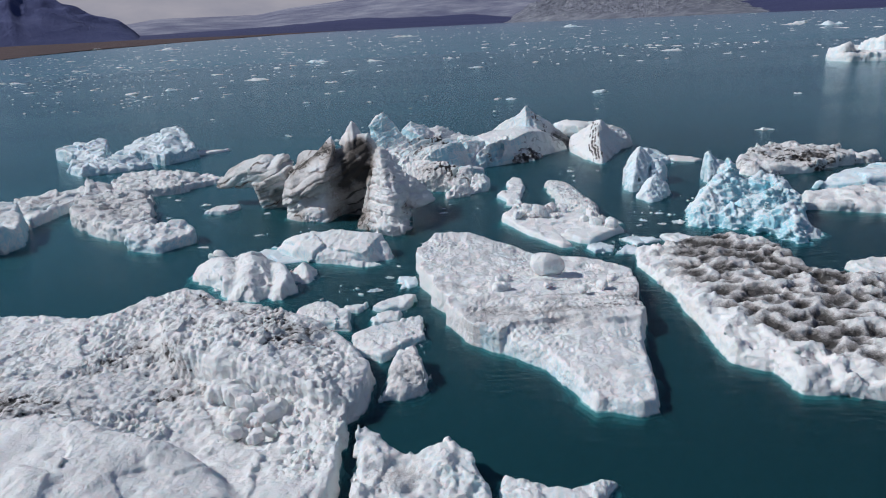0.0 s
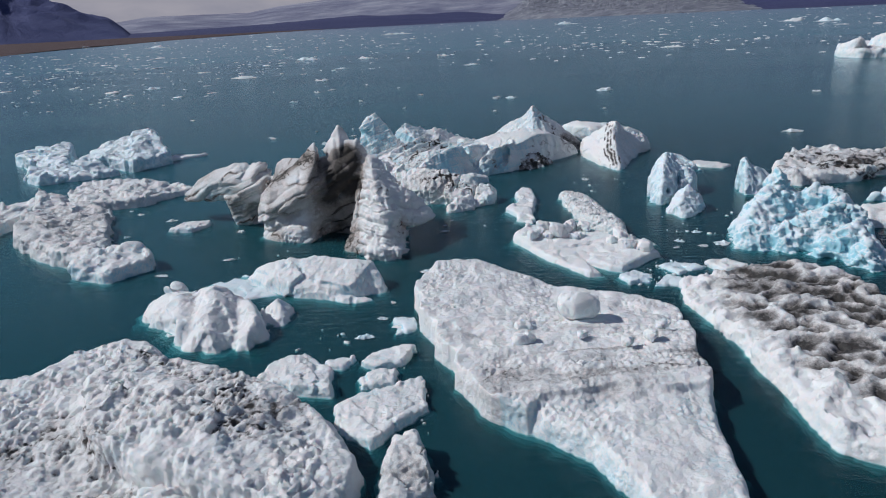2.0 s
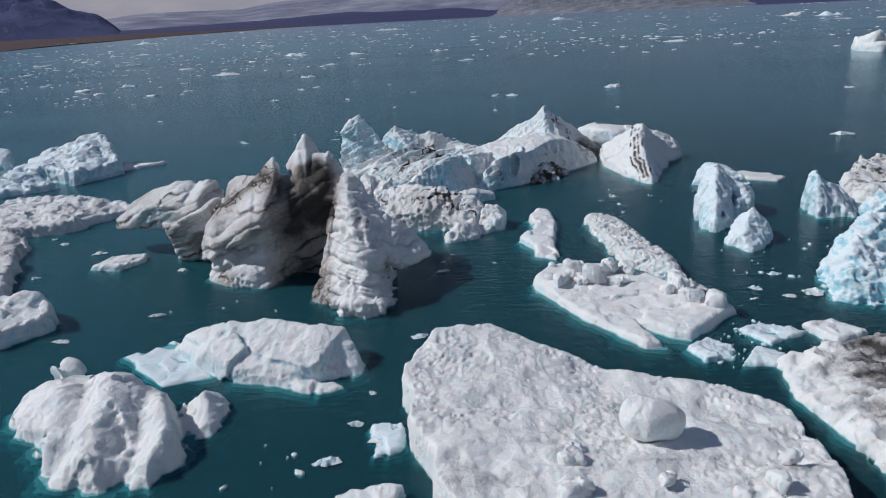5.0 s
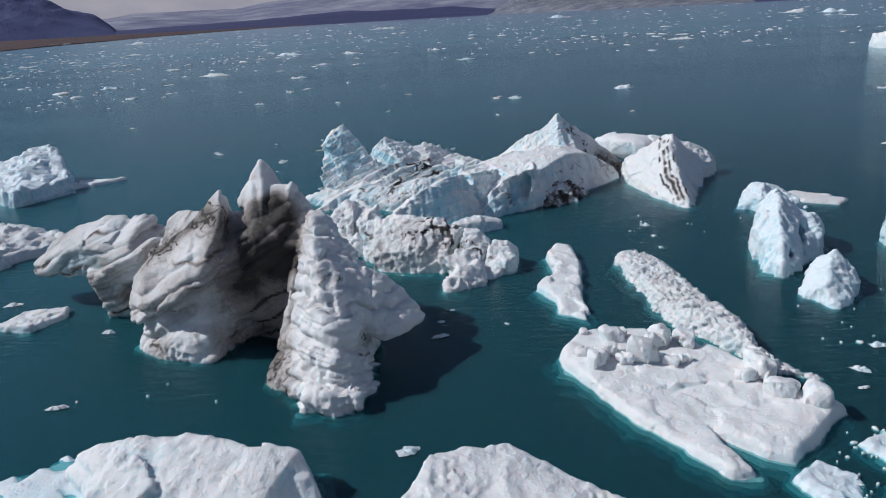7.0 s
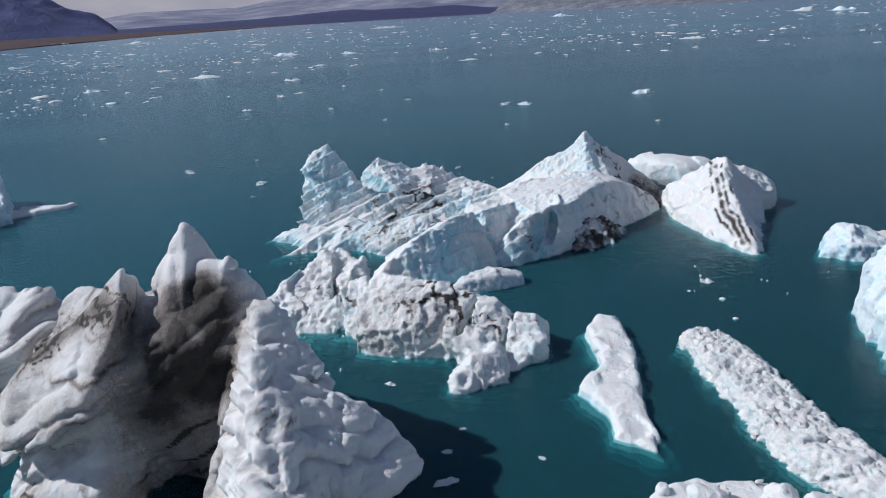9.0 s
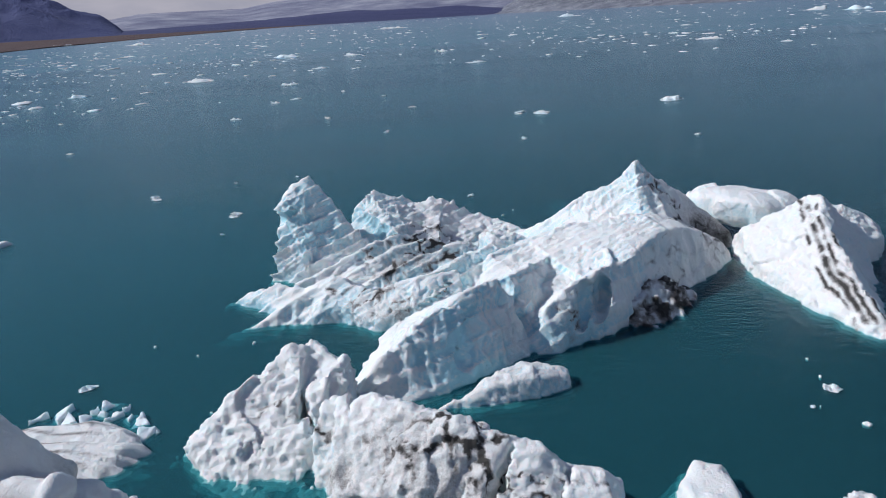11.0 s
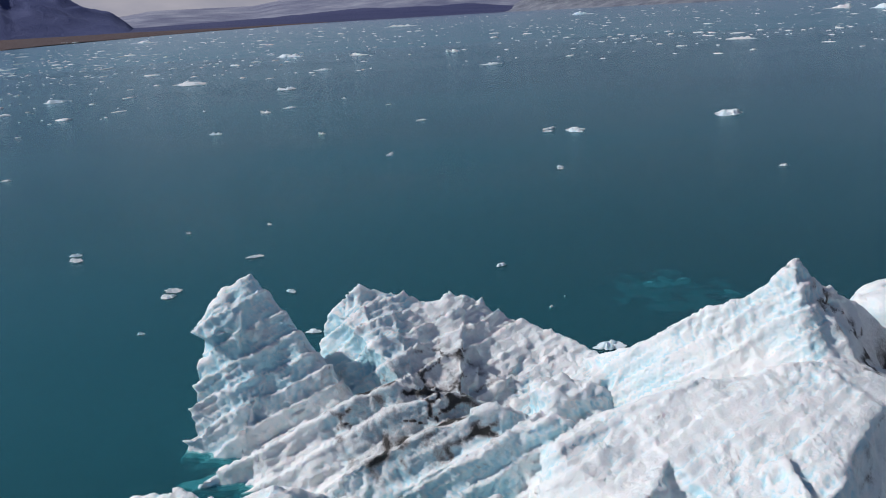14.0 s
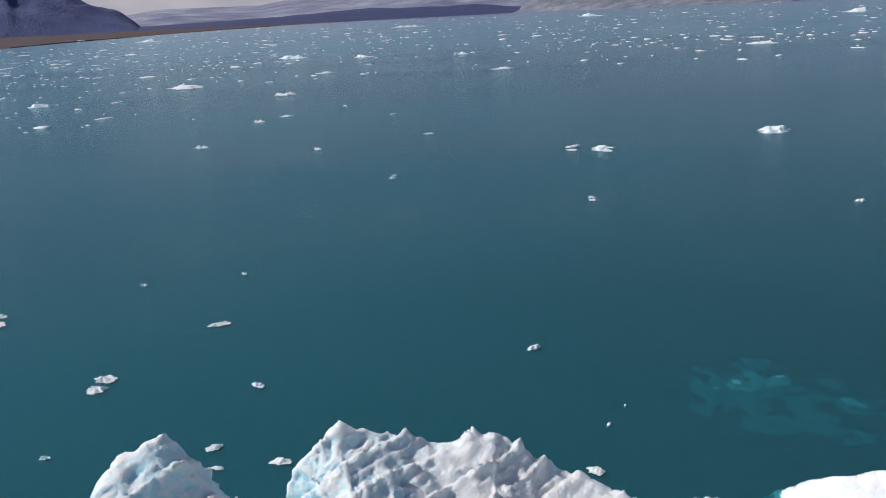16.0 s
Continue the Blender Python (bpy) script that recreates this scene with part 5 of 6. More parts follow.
ice("iceberg", [
    Ridge(WEDGE, 1.2, 0.62, [(16.6, 88.6), (16.4, 86.5), (17.2, 82), (18.2, 78.8), (18.9, 78.3), (20.4, 80.6), (21.6, 83.4), (22.6, 87), (23.2, 89), (22.2, 91), (19.5, 92), (17, 91)], 1.0, 0.12, foot=0.5),
    Ridge([(20.8, 89.4, 3.0), (22.2, 89.2, 2.7), (23.6, 89.2, 2.2), (24.6, 89.4, 1.3)], 0.9, 0.9, [(20.5, 87.6), (22.5, 87.3), (24.2, 88), (25, 90), (23, 91), (20.5, 91)], 1.4, 0.15, foot=0.5)],
    ICE_WHITE, "white wedge iceberg striped with black ash veins", step=0.11, warp=0.14, warp_size=1.3, swell=0.0, detail=lambda v, n: crumbly(0.5, 0.07, 4)(v, n) + fins(v, (0.3, 0.9, 0.3), 0.9, 0.05, 9, 0.5), dirt=wedge_ash, clear=0.2, names=('wedge', 'shoulder'), seed=41)

ice("ice_shelf", [Lump((12.6, 102.2, -0.85), (5.6, 3.6, 0.5), -25)], ICE_BLUE, "sunken turquoise ice shelf behind the ribbed berg", "ice shelf", 0.16, 0.1, 2.0, None, None, None, 0.5, 45, 1.6)

# ---------------------------------------------------------------- flat floe with tumbled blocks, and slivers
ice("ice_floe", [Slab([(5, 57.4), (6.2, 58.8), (7.5, 59.2), (9.6, 59), (10.8, 57.8), (12.1, 55.4), (12.4, 53.4), (13.4, 52.8), (14.1, 52), (12.9, 51.1), (10.9, 49.4), (10.1, 49.8), (9, 51.3), (9.5, 48.9), (8.7, 48.9), (6.8, 52.2), (5.9, 54.1), (5, 56.6)], [(5.6, 57, 0.5), (8, 58, 0.5), (7.5, 54, 0.45), (11, 55, 0.5), (9.2, 49.6, 0.3), (12.8, 52.2, 0.55), (10.8, 50.6, 0.4)], 0.2, foot=1.15, edge=0.2)],
    ICE_WHITE, "flat snow-white floe carrying tumbled ice blocks", "ice floe", 0.1, 0.13, 1.2, rough_top(1.5, 0.05, 2), crumbly(0.7, 0.03, 2), blots([(12, 53, 0.5, 0.5, 0.3)], 0.02, 2), 0.22, 42)
ice("ice_floe", [Slab([(10.4, 68.6), (11.4, 69.4), (12.3, 69), (12.8, 66.9), (13, 62.7), (13.5, 58.8), (13.1, 56.4), (14.6, 54.4), (13, 55), (12, 57.2), (11, 59.3), (10.4, 61.4), (10.6, 63.6), (10.4, 65.7)], [(11.4, 68, 0.5), (11.8, 64, 0.6), (12.2, 60.5, 0.7), (12.6, 57.5, 0.8), (13.8, 54.9, 0.15)], 0.35, foot=0.6, edge=0.25)],
    # even grey film, darker where the crumbled skin dips
    ICE_WHITE, "long rotten floe of rubbly glassy ice", "ice floe", 0.085, 0.14, 0.6, None, crumbly(0.24, 0.11, 8), lambda v, n: 0.14 + 0.25 * np.clip(-fbm(*v.T, 0.24, 3, 8, True, 0.6), 0, 1), 0.22, 43)
ice("ice_floe", [Slab([(6.6, 70.2), (7.4, 70.8), (8.3, 70.6), (8.4, 68.3), (7.5, 64.5), (7.1, 60.9), (5.9, 62), (6, 63.3), (5.2, 65.1), (6.6, 66.8)], [(7.4, 70, 0.6), (7.2, 66, 0.5), (6.8, 62, 0.3)], 0.1, foot=1.15, edge=0.2)], ICE_WHITE, "narrow white sliver of floe ice", "ice floe", 0.1, 0.14, 1.0, None, crumbly(0.6, 0.03, 3), None, 0.3, 44)


def boulder(at, size, label, turn=0.0, seed=50, mat=None, group=""):
    return ice("ice_boulder", [Lump(at, size, turn, block=2.3 if seed == 51 else 3.2)], mat or ICE_WHITE, label, "ice boulder", max(0.05, min(size) * 0.12), min(size) * (0.3 if seed == 51 else 0.55), min(size) * 1.4, None, crumbly(min(size) * 0.8, min(size) * 0.06, seed), None, 0.15, seed, 1.0, group=group, broken=0.5 if seed == 51 else 1.1)


boulder((6.35, 40.9, 1.6), (1.0, 0.75, 0.75), "rounded blue-white ice boulder lying on the tabular floe", 20, 51)
for i, (x, y, s) in enumerate([(3.4, 39.4, 0.36), (3.1, 37.9, 0.42), (5.9, 38.2, 0.27), (7.9, 37.4, 0.27), (9.1, 37.8, 0.29), (9.9, 38.9, 0.22), (3.7, 40.1, 0.2), (5.3, 35.4, 0.17), (5.0, 35.6, 0.13)]):
    boulder((x, y, 1.22 + 0.25 * s), (s * 1.15, s, s * 0.8), "small white ice boulder lying on the tabular floe", 40 * i, 52 + i, group="boulders on the tabular floe")
for i, (x, y, sx, sy, sz) in enumerate([(7.3, 57.8, 0.75, 0.5, 0.5), (8.2, 56.1, 0.62, 0.6, 0.62), (9.2, 57.4, 0.8, 0.6, 0.45), (6.3, 56.1, 0.5, 0.5, 0.42), (6.9, 56.8, 0.36, 0.3, 0.3), (7.3, 55.9, 0.33, 0.3, 0.25), (9.3, 55.6, 0.42, 0.3, 0.2), (5.7, 56.6, 0.3, 0.35, 0.28), (6.2, 58.4, 0.25, 0.25, 0.25), (10.2, 57, 0.5, 0.4, 0.35), (12.1, 54.4, 0.42, 0.9, 0.5), (12.3, 52.9, 0.6, 0.5, 0.4), (13.2, 52.3, 0.6, 0.5, 0.42), (11.5, 54, 0.25, 0.4, 0.3), (11.2, 54.1, 0.2, 0.2, 0.22)]):
    boulder((x, y, 0.52 + 0.45 * sz), (0.88 * sx, 0.88 * sy, 0.9 * sz), "tumbled white ice block lying on the flat floe", 35 * i, 70 + i, group="blocks on the flat floe")
for i, (x, y, s) in enumerate([(-9.7, 27.9, 0.55), (-8.6, 27.2, 0.4), (-7.8, 26.4, 0.42), (-8.3, 25.8, 0.3), (-9.2, 26.3, 0.3), (-7.1, 27.4, 0.28), (-6.6, 26.6, 0.25), (-7.6, 25.2, 0.25), (-8.9, 25.1, 0.3), (-10.6, 28.3, 0.5), (-7.3, 28.0, 0.2), (-6.9, 25.7, 0.2), (-8.1, 24.6, 0.22)]):
    boulder((x, y, 0.5 + 0.35 * s), (s * 1.45, s * 1.2, s), "angular ice rubble lying in the floe's broken hollow", 50 * i, 90 + i, group="rubble in the floe's hollow")

# ---------------------------------------------------------------- bergs to the east
def runnels(amount, size=0.7, seed=4):
    """Melt runnels down steep faces, over a crumbled skin."""
    return lambda v, n: -amount * np.abs(fbm(v[:, 0], v[:, 1], v[:, 2] * 0.22, size, 3, seed)) * np.clip(1.25 - n[:, 2], 0.15, 1) + crumbly(0.45, 0.05, seed)(v, n) + 0.3 * amount


ice("iceberg", [
    Ridge([(18.2, 64.9, 0.7), (18.8, 66.2, 1.7), (19.4, 68.0, 2.7), (20.2, 69.9, 3.4), (20.7, 71.2, 2.8)], 1.3, 1.1, [(17.7, 65.6), (18.3, 64.4), (20.0, 65.8), (21.2, 67.4), (22, 70), (21.2, 72), (19.6, 71.4), (18.4, 69)], 2.0, 0.1, foot=0.4),
    Ridge([(20.0, 69.8, 3.2), (20.9, 69.4, 2.6), (21.7, 69.0, 2.2), (22.6, 69.8, 1.6), (23.0, 70.8, 0.9)], 1.1, 1.0, [(19.6, 68.4), (20.8, 66.9), (22, 67.8), (23.1, 69.8), (22.9, 71.8), (20.5, 72)], 1.5, 0.08, foot=0.4),
    Lump((19.0, 66.0, 0.8), (0.22, 0.5, 0.3), cut=True), Lump((20.6, 67.5, 1.6), (0.2, 1.3, 1.3), -20, cut=True, blend=0.15)],
    ICE_BLUE, "fluted pale blue iceberg with melt-runnelled walls", step=0.1, warp=0.16, warp_size=1.0, swell=0.0, broken=0.8, grain=((0, 0, 1), -0.75), detail=runnels(0.34), clear=0.3, names=('tower', 'east_wing'), seed=110)
ice("iceberg", [Ridge([(18.4, 60.9, 0.5), (19.2, 62.3, 1.45), (19.8, 63.1, 1.9), (20.4, 63.7, 1.4), (21.2, 64.2, 0.9)], 1.0, 0.85, [(17.9, 62.5), (19, 63.9), (21.2, 64.8), (21.6, 63.6), (20.4, 61.6), (18.6, 60.4)], 1.4, 0.1, foot=0.4)], ICE_BLUE, "small pointed white iceberg beside the fluted one", step=0.09, warp=0.16, warp_size=0.8, swell=0.0, detail=runnels(0.2, 0.5, 2), clear=0.2, seed=111)
ice("iceberg", [Slab([(21.5, 77.8), (22.4, 79.4), (24.9, 79.4), (26.4, 77), (23.4, 76.6)], [(22, 78, 0.6), (23.6, 78.4, 1.5), (25, 78, 0.9)], 0.2, foot=0.5)], ICE_BLUE, "low rounded pale blue iceberg", step=0.12, warp=0.25, warp_size=1.2, detail=crumbly(0.5, 0.07, 2), clear=0.35, seed=112)
ice("ice_plate", [Slab([(26.2, 80.6), (27.4, 81.6), (30, 78.4), (28.6, 77.2), (26.6, 78.4)], [(28, 79, 0.2)], 0.3, foot=0.5)], ICE_WHITE, "thin pink-grey plate of floe ice", "ice plate", 0.12, 0.1, 1.0, None, None, blots([], 0.15, 2), 0.2, 113)
ice("iceberg", [Ridge([(26.4, 67.4, 1.6), (26.7, 68.3, 2.6), (26.9, 68.9, 2.75), (27.5, 68.3, 1.9), (28.6, 68.9, 1.7), (29.6, 69.2, 0.9)], 1.5, 0.9, [(26, 66.5), (27.6, 65.4), (29.4, 67.2), (30.2, 69.8), (28.4, 70.6), (26.5, 69.6)], 1.6, 0.08, foot=0.4)], ICE_BLUE, "small sharp-backed pale blue iceberg", step=0.1, warp=0.16, warp_size=0.9, swell=0.0, detail=runnels(0.24, 0.6, 3), clear=0.3, seed=114)
CRAG_PLAN = [(19.4, 52.7), (20.8, 56.4), (23.5, 58.6), (26, 59), (28, 57.6), (28.9, 54.6), (28, 51.6), (27, 49.8), (24.6, 49.7), (21.6, 51.2)]
ice("iceberg", [
    Ridge([(20.0, 53.2, 0.8), (21.0, 54.4, 1.7), (22.4, 56.0, 2.6), (23.4, 57.0, 3.2), (24.1, 57.4, 4.1), (24.5, 57.3, 3.5), (25.6, 56.9, 2.8), (26.8, 56.6, 3.1), (28.2, 55.8, 2.8)], 1.4, 0.55, CRAG_PLAN, 1.5, 0.14, foot=0.5),
    Ridge([(22.0, 52.6, 1.0), (23.6, 53.2, 1.9), (25.4, 53.0, 2.3), (26.9, 53.6, 2.6), (28.3, 53.4, 2.0)], 0.8, 1.0, CRAG_PLAN, 1.5, 0.14, foot=0.5),
    Ridge([(24.2, 51.0, 1.2), (25.2, 50.6, 1.7), (26.6, 51.2, 2.0), (27.4, 52.0, 1.6)], 0.9, 1.0, CRAG_PLAN, 1.5, 0.14, foot=0.5),
    Ridge([(25.2, 47.5, 0.3), (25.7, 48.6, 0.9), (26.3, 49.8, 1.4), (26.4, 51.2, 1.7)], 0.9, 0.9, [(24.4, 48.7), (25.3, 46.9), (27, 47.6), (28.6, 49.6), (27, 51.4), (25.6, 51)], 1.0, 0.14, foot=0.5),
    Lump((24.6, 54.9, 2.2), (2.2, 0.55, 0.7), 15, cut=True, blend=0.4), Lump((23.6, 51.0, 1.0), (0.4, 1.2, 0.9), -20, cut=True, blend=0.3), Lump((27.2, 51.6, 1.0), (0.3, 1.4, 0.9), 10, cut=True, blend=0.3)],
    ICE_BLUE, "craggy bright blue iceberg with crumbling overhangs", step=0.1, warp=0.3, warp_size=1.2, swell=0.0, broken=1.1, grain=((0, 0, 1), -0.4), detail=lambda v, n: runnels(0.42, 0.9)(v, n) + 0.12 * fbm(*v.T, 0.5, 3, 6, True) - 0.05, clear=lambda v, n: 0.62 + 0.5 * np.clip(fbm(*v.T, 1.6, 2, 5) - 0.55 * n[:, 2] + 0.2, -0.7, 1), names=('crag', 'middle_ridge', 'front_ridge', 'toe'), seed=115)
ice("ice_floe", [Slab([(30.6, 70), (31.8, 74.4), (35.7, 78), (40, 78.6), (46, 76.5), (47, 73), (41.8, 71.4), (37.6, 69.2), (32, 68.8)], [(33, 71.5, 1.0), (36.5, 75.5, 1.6), (42, 75, 1.3), (36, 71, 0.9), (45, 74.5, 0.8)], 0.2, foot=0.4)], ICE_WHITE, "flat-topped white floe smeared with brown silt", "ice floe", 0.16, 0.4, 1.6, rough_top(1.8, 0.2, 3), crumbly(0.8, 0.12, 3), blots([(36, 73, 1, 4, 0.3), (42, 74, 1, 3, 0.3), (39, 72, 0.6, 2, 0.4)], 0.12, 3, None, (1.6, 0.2, 1.0)), 0.12, 116)
ice("iceberg", [Slab([(34.5, 63), (38.6, 65.6), (44, 66.5), (48, 64), (44, 61.5), (38, 61.4)], [(36, 63.2, 0.6), (40, 64.2, 1.3), (44, 64, 1.4)], 0.3, foot=0.9)], ICE_BLUE, "smooth turquoise-edged ice hump", step=0.16, warp=0.25, warp_size=1.6, detail=crumbly(0.8, 0.06, 3), clear=0.5, seed=117)
ice("ice_floe", [Slab([(30.2, 56), (32, 60), (38.9, 60), (46, 58.6), (44, 54), (36, 53.4)], [(32, 57, 0.7), (38, 57.5, 0.9), (43, 56.5, 0.8)], 0.25, foot=0.5)], ICE_WHITE, "long low grey-white floe with a rough top", "ice floe", 0.16, 0.25, 1.4, rough_top(1.5, 0.12, 3), crumbly(0.8, 0.08, 3), blots([], 0.12, 3), 0.25, 118)

# ---------------------------------------------------------------- bergs to the west
ice("iceberg", [
    Slab([(-56, 101.5), (-56, 105), (-52, 106), (-49, 104), (-47, 98), (-46, 94), (-48.5, 93), (-52, 97)], [(-54, 103, 1.4), (-51, 103, 1.9), (-49, 98, 1.6), (-47.5, 95, 1.2)], 0.15, foot=0.4),
    Slab([(-49, 92), (-48, 95), (-44, 96), (-40, 93), (-37.5, 90.5), (-39, 88.6), (-44.8, 86.4), (-47.5, 88.5)], [(-46, 91, 1.0), (-42, 92, 1.3), (-45, 88, 0.7), (-39.5, 90.5, 0.8)], 0.3, foot=0.6),
    Slab([(-45, 96), (-45, 101), (-42, 104), (-38, 104), (-34.5, 98.5), (-33.6, 96.4), (-36.3, 91.5), (-40, 94)], [(-44, 99, 1.4), (-40, 102.3, 3.2), (-38.5, 99, 2.7), (-36, 94.5, 1.4), (-35, 97.4, 1.6)], 0.12, foot=0.4)],
    ICE_BLUE, "broken pale blue iceberg with three weathered humps", step=0.17, warp=0.5, warp_size=1.8, detail=crumbly(0.9, 0.14, 5), clear=0.3, names=('west_hump', 'front_hump', 'east_hump'), seed=120)
ice("ice_floe", [Slab([(-34.5, 97.5), (-31, 100), (-30.4, 101.4), (-35, 101)], [(-33, 99.5, 0.3)], 0.3, foot=0.4)], ICE_WHITE, "thin white floe tail beside the blue berg", "ice floe", 0.17, 0.15, 1.2, None, None, None, 0.3, 121)
ice("ice_floe", [
    Slab([(-39.8, 76.6), (-37, 75), (-33, 73.6), (-29.6, 70), (-28.4, 66.2), (-26.5, 62), (-24.7, 58.4), (-24.6, 54.2), (-28.7, 56.9), (-34.2, 62.2), (-36.1, 65.8), (-37.4, 71)], [(-38.5, 75, 1.8), (-35, 72, 1.0), (-31.6, 72, 0.9), (-32, 66, 0.9), (-27.2, 57.7, 1.3), (-29, 60, 1.0), (-26, 60, 0.9), (-35, 66, 0.9)], 0.2, foot=0.4),
    Slab([(-37, 76), (-38.5, 83), (-31.3, 83.4), (-25.6, 79.6), (-22.6, 79.2), (-26, 77.6), (-28.7, 73.3), (-33, 72.5)], [(-36, 81, 1.0), (-29.6, 78.4, 1.3), (-32, 77, 1.0), (-24, 79, 0.4), (-30, 81, 0.9)], 0.25, foot=0.4)],
    ICE_WHITE, "sprawling grey-white floe with a pitted dirty top", "ice floe", 0.15, 0.3, 1.5, rough_top(1.2, 0.14, 5), pitted(0.7, 0.14, 0.1, 5), blots([(-31, 66, 1, 6, 0.16)], 0.12, 5), 0.2, 122, names=("south_lobe", "north_lobe"))
ice("ice_floe", [Slab([(-44.6, 69), (-43.6, 72.4), (-39.4, 75.6), (-37.4, 72.8), (-37.2, 68), (-37.8, 62), (-41, 65)], [(-43, 70, 0.8), (-39.4, 73.6, 1.1), (-38.6, 67, 0.9)], 0.2, foot=0.4)], ICE_WHITE, "white floe with a dirt-flecked hump", "ice floe", 0.15, 0.28, 1.4, rough_top(1.2, 0.12, 6), pitted(0.6, 0.12, 0.08, 6), blots([(-41, 69, 1, 2.5, 0.25)], 0.06, 6), 0.25, 123)
ice("iceberg", [Slab([(-25.9, 53.8), (-24.8, 56.4), (-22.8, 57.6), (-21, 56.4), (-20.4, 54.8), (-22.8, 52.1)], [(-24.6, 54.8, 1.3), (-22.6, 56.2, 1.5), (-21.4, 55.4, 1.1), (-23, 53.4, 0.8)], 0.15, foot=0.5)], ICE_WHITE, "rounded blue-white ice block at the grey floe's end", step=0.12, warp=0.3, warp_size=1.3, detail=crumbly(0.6, 0.08, 6), clear=0.4, seed=124)
ice("iceberg", [Slab([(-44, 62), (-39.5, 63.2), (-37, 60), (-35.4, 56.4), (-36, 53.4), (-41, 51), (-45, 54)], [(-40, 60, 2.6), (-37.2, 57, 1.8), (-39, 54.5, 2.2), (-43, 57, 2.8)], 0.12, foot=0.4)], ICE_WHITE, "grey-blue iceberg with smooth steep sides", step=0.16, warp=0.35, warp_size=1.8, detail=crumbly(0.9, 0.1, 6), clear=0.45, seed=125)

# the large arched berg far out on the lagoon
ice("iceberg", [
    Slab([(117, 214), (119, 206), (128, 203), (140, 200), (148, 206), (146, 222), (132, 226), (121, 222)], [(119, 212, 2), (121, 216, 3), (126, 212, 2.5), (134, 212, 2.5), (140, 210, 3)], 0.1, foot=0.2),
    Slab([(126, 216), (130, 208), (136, 208), (140, 216), (134, 220)], [(131, 214, 5.5), (134, 213, 7.5), (138, 214, 4.6)], 0.15, foot=0.2), Slab([(117, 214), (119, 209), (123, 209), (123, 216)], [(121, 211, 4.6), (118.5, 213, 3.2)], 0.1, foot=0.2),
    Slab([(138, 208), (146, 206), (147, 216), (140, 216)], [(142, 211, 4.6)], 0.1, foot=0.2), Lump((126, 206, 3.5), (3.5, 6, 1.4), cut=True)],
    ICE_WHITE, "large castle-shaped white iceberg on the open lagoon", step=0.45, warp=0.8, warp_size=4, detail=crumbly(2, 0.3, 6), dirt=blots([(122, 208, 3, 4, 0.25)], 0.05, 4), clear=0.25, names=('base', 'tower', 'west_horn', 'east_block'), seed=126)


# a layered floe behind the silty berg, with glassy shards round its edge
ice("ice_floe", [Ridge([(-16.5, 74.6, 0.5), (-14.6, 74.9, 0.8), (-12.6, 74.9, 0.8), (-11, 74.2, 0.5)], 0.9, 0.25, [(-16.8, 75.4), (-14.2, 75.7), (-12.5, 75.8), (-11.6, 75.3), (-10.4, 74.1), (-10.3, 72.6), (-11.6, 71.4), (-14.6, 71.6), (-16.6, 73)], 0.8, 0.2, foot=0.5)],
    ICE_WHITE, "low pinkish-white floe with brown silt between its layers", "ice floe", 0.1, 0.12, 1.0, None, layered((0.1, 0.85, 0.5), 0.55, 0.16, 3), lambda v, n: 0.04 + 0.7 * np.exp(-(((v @ np.array(Vector((0.1, 0.85, 0.5)).normalized()) / 0.55 + 0.5 * fbm(*v.T, 2.6, 2, 3)) % 1.0 - 0.5) / 0.12) ** 2) * np.clip(0.4 + fbm(*v.T, 1.2, 2, 8), 0, 1), 0.12, 128, 0.8)
for i, (x, y, w) in enumerate([(-15.7, 76.8, 0.45), (-14.9, 76.9, 0.55), (-14.4, 76.3, 0.5), (-13.8, 76.4, 0.35), (-13.6, 76.9, 0.25), (-13.3, 77.4, 0.45), (-13.2, 76.8, 0.3), (-12.7, 76.6, 0.5), (-12.1, 76.4, 0.3), (-11.5, 76, 0.55), (-11.0, 75.1, 0.5), (-12.4, 77, 0.25), (-10.6, 75.3, 0.2)]):
    turn = 0.9 * i
    shard = [(x + w * r * math.cos(turn + k * 1.05) * 0.75, y + w * r * math.sin(turn + k * 1.05)) for k, r in enumerate((1.2, 0.6, 0.9, 0.5, 1.3, 0.6))]
    ice("ice_shard", [Slab(shard, [(*shard[0], 0.3), (*shard[3], 0.04), (*shard[4], 0.22)], 0.1, foot=0.4, edge=0.05)], ICE_BLUE, "glassy ice shard bobbing beside the layered floe", "ice shard", 0.07, 0.05, 0.4, None, None, None, 0.3, 130 + i, 0.5, group="shards beside the layered floe")

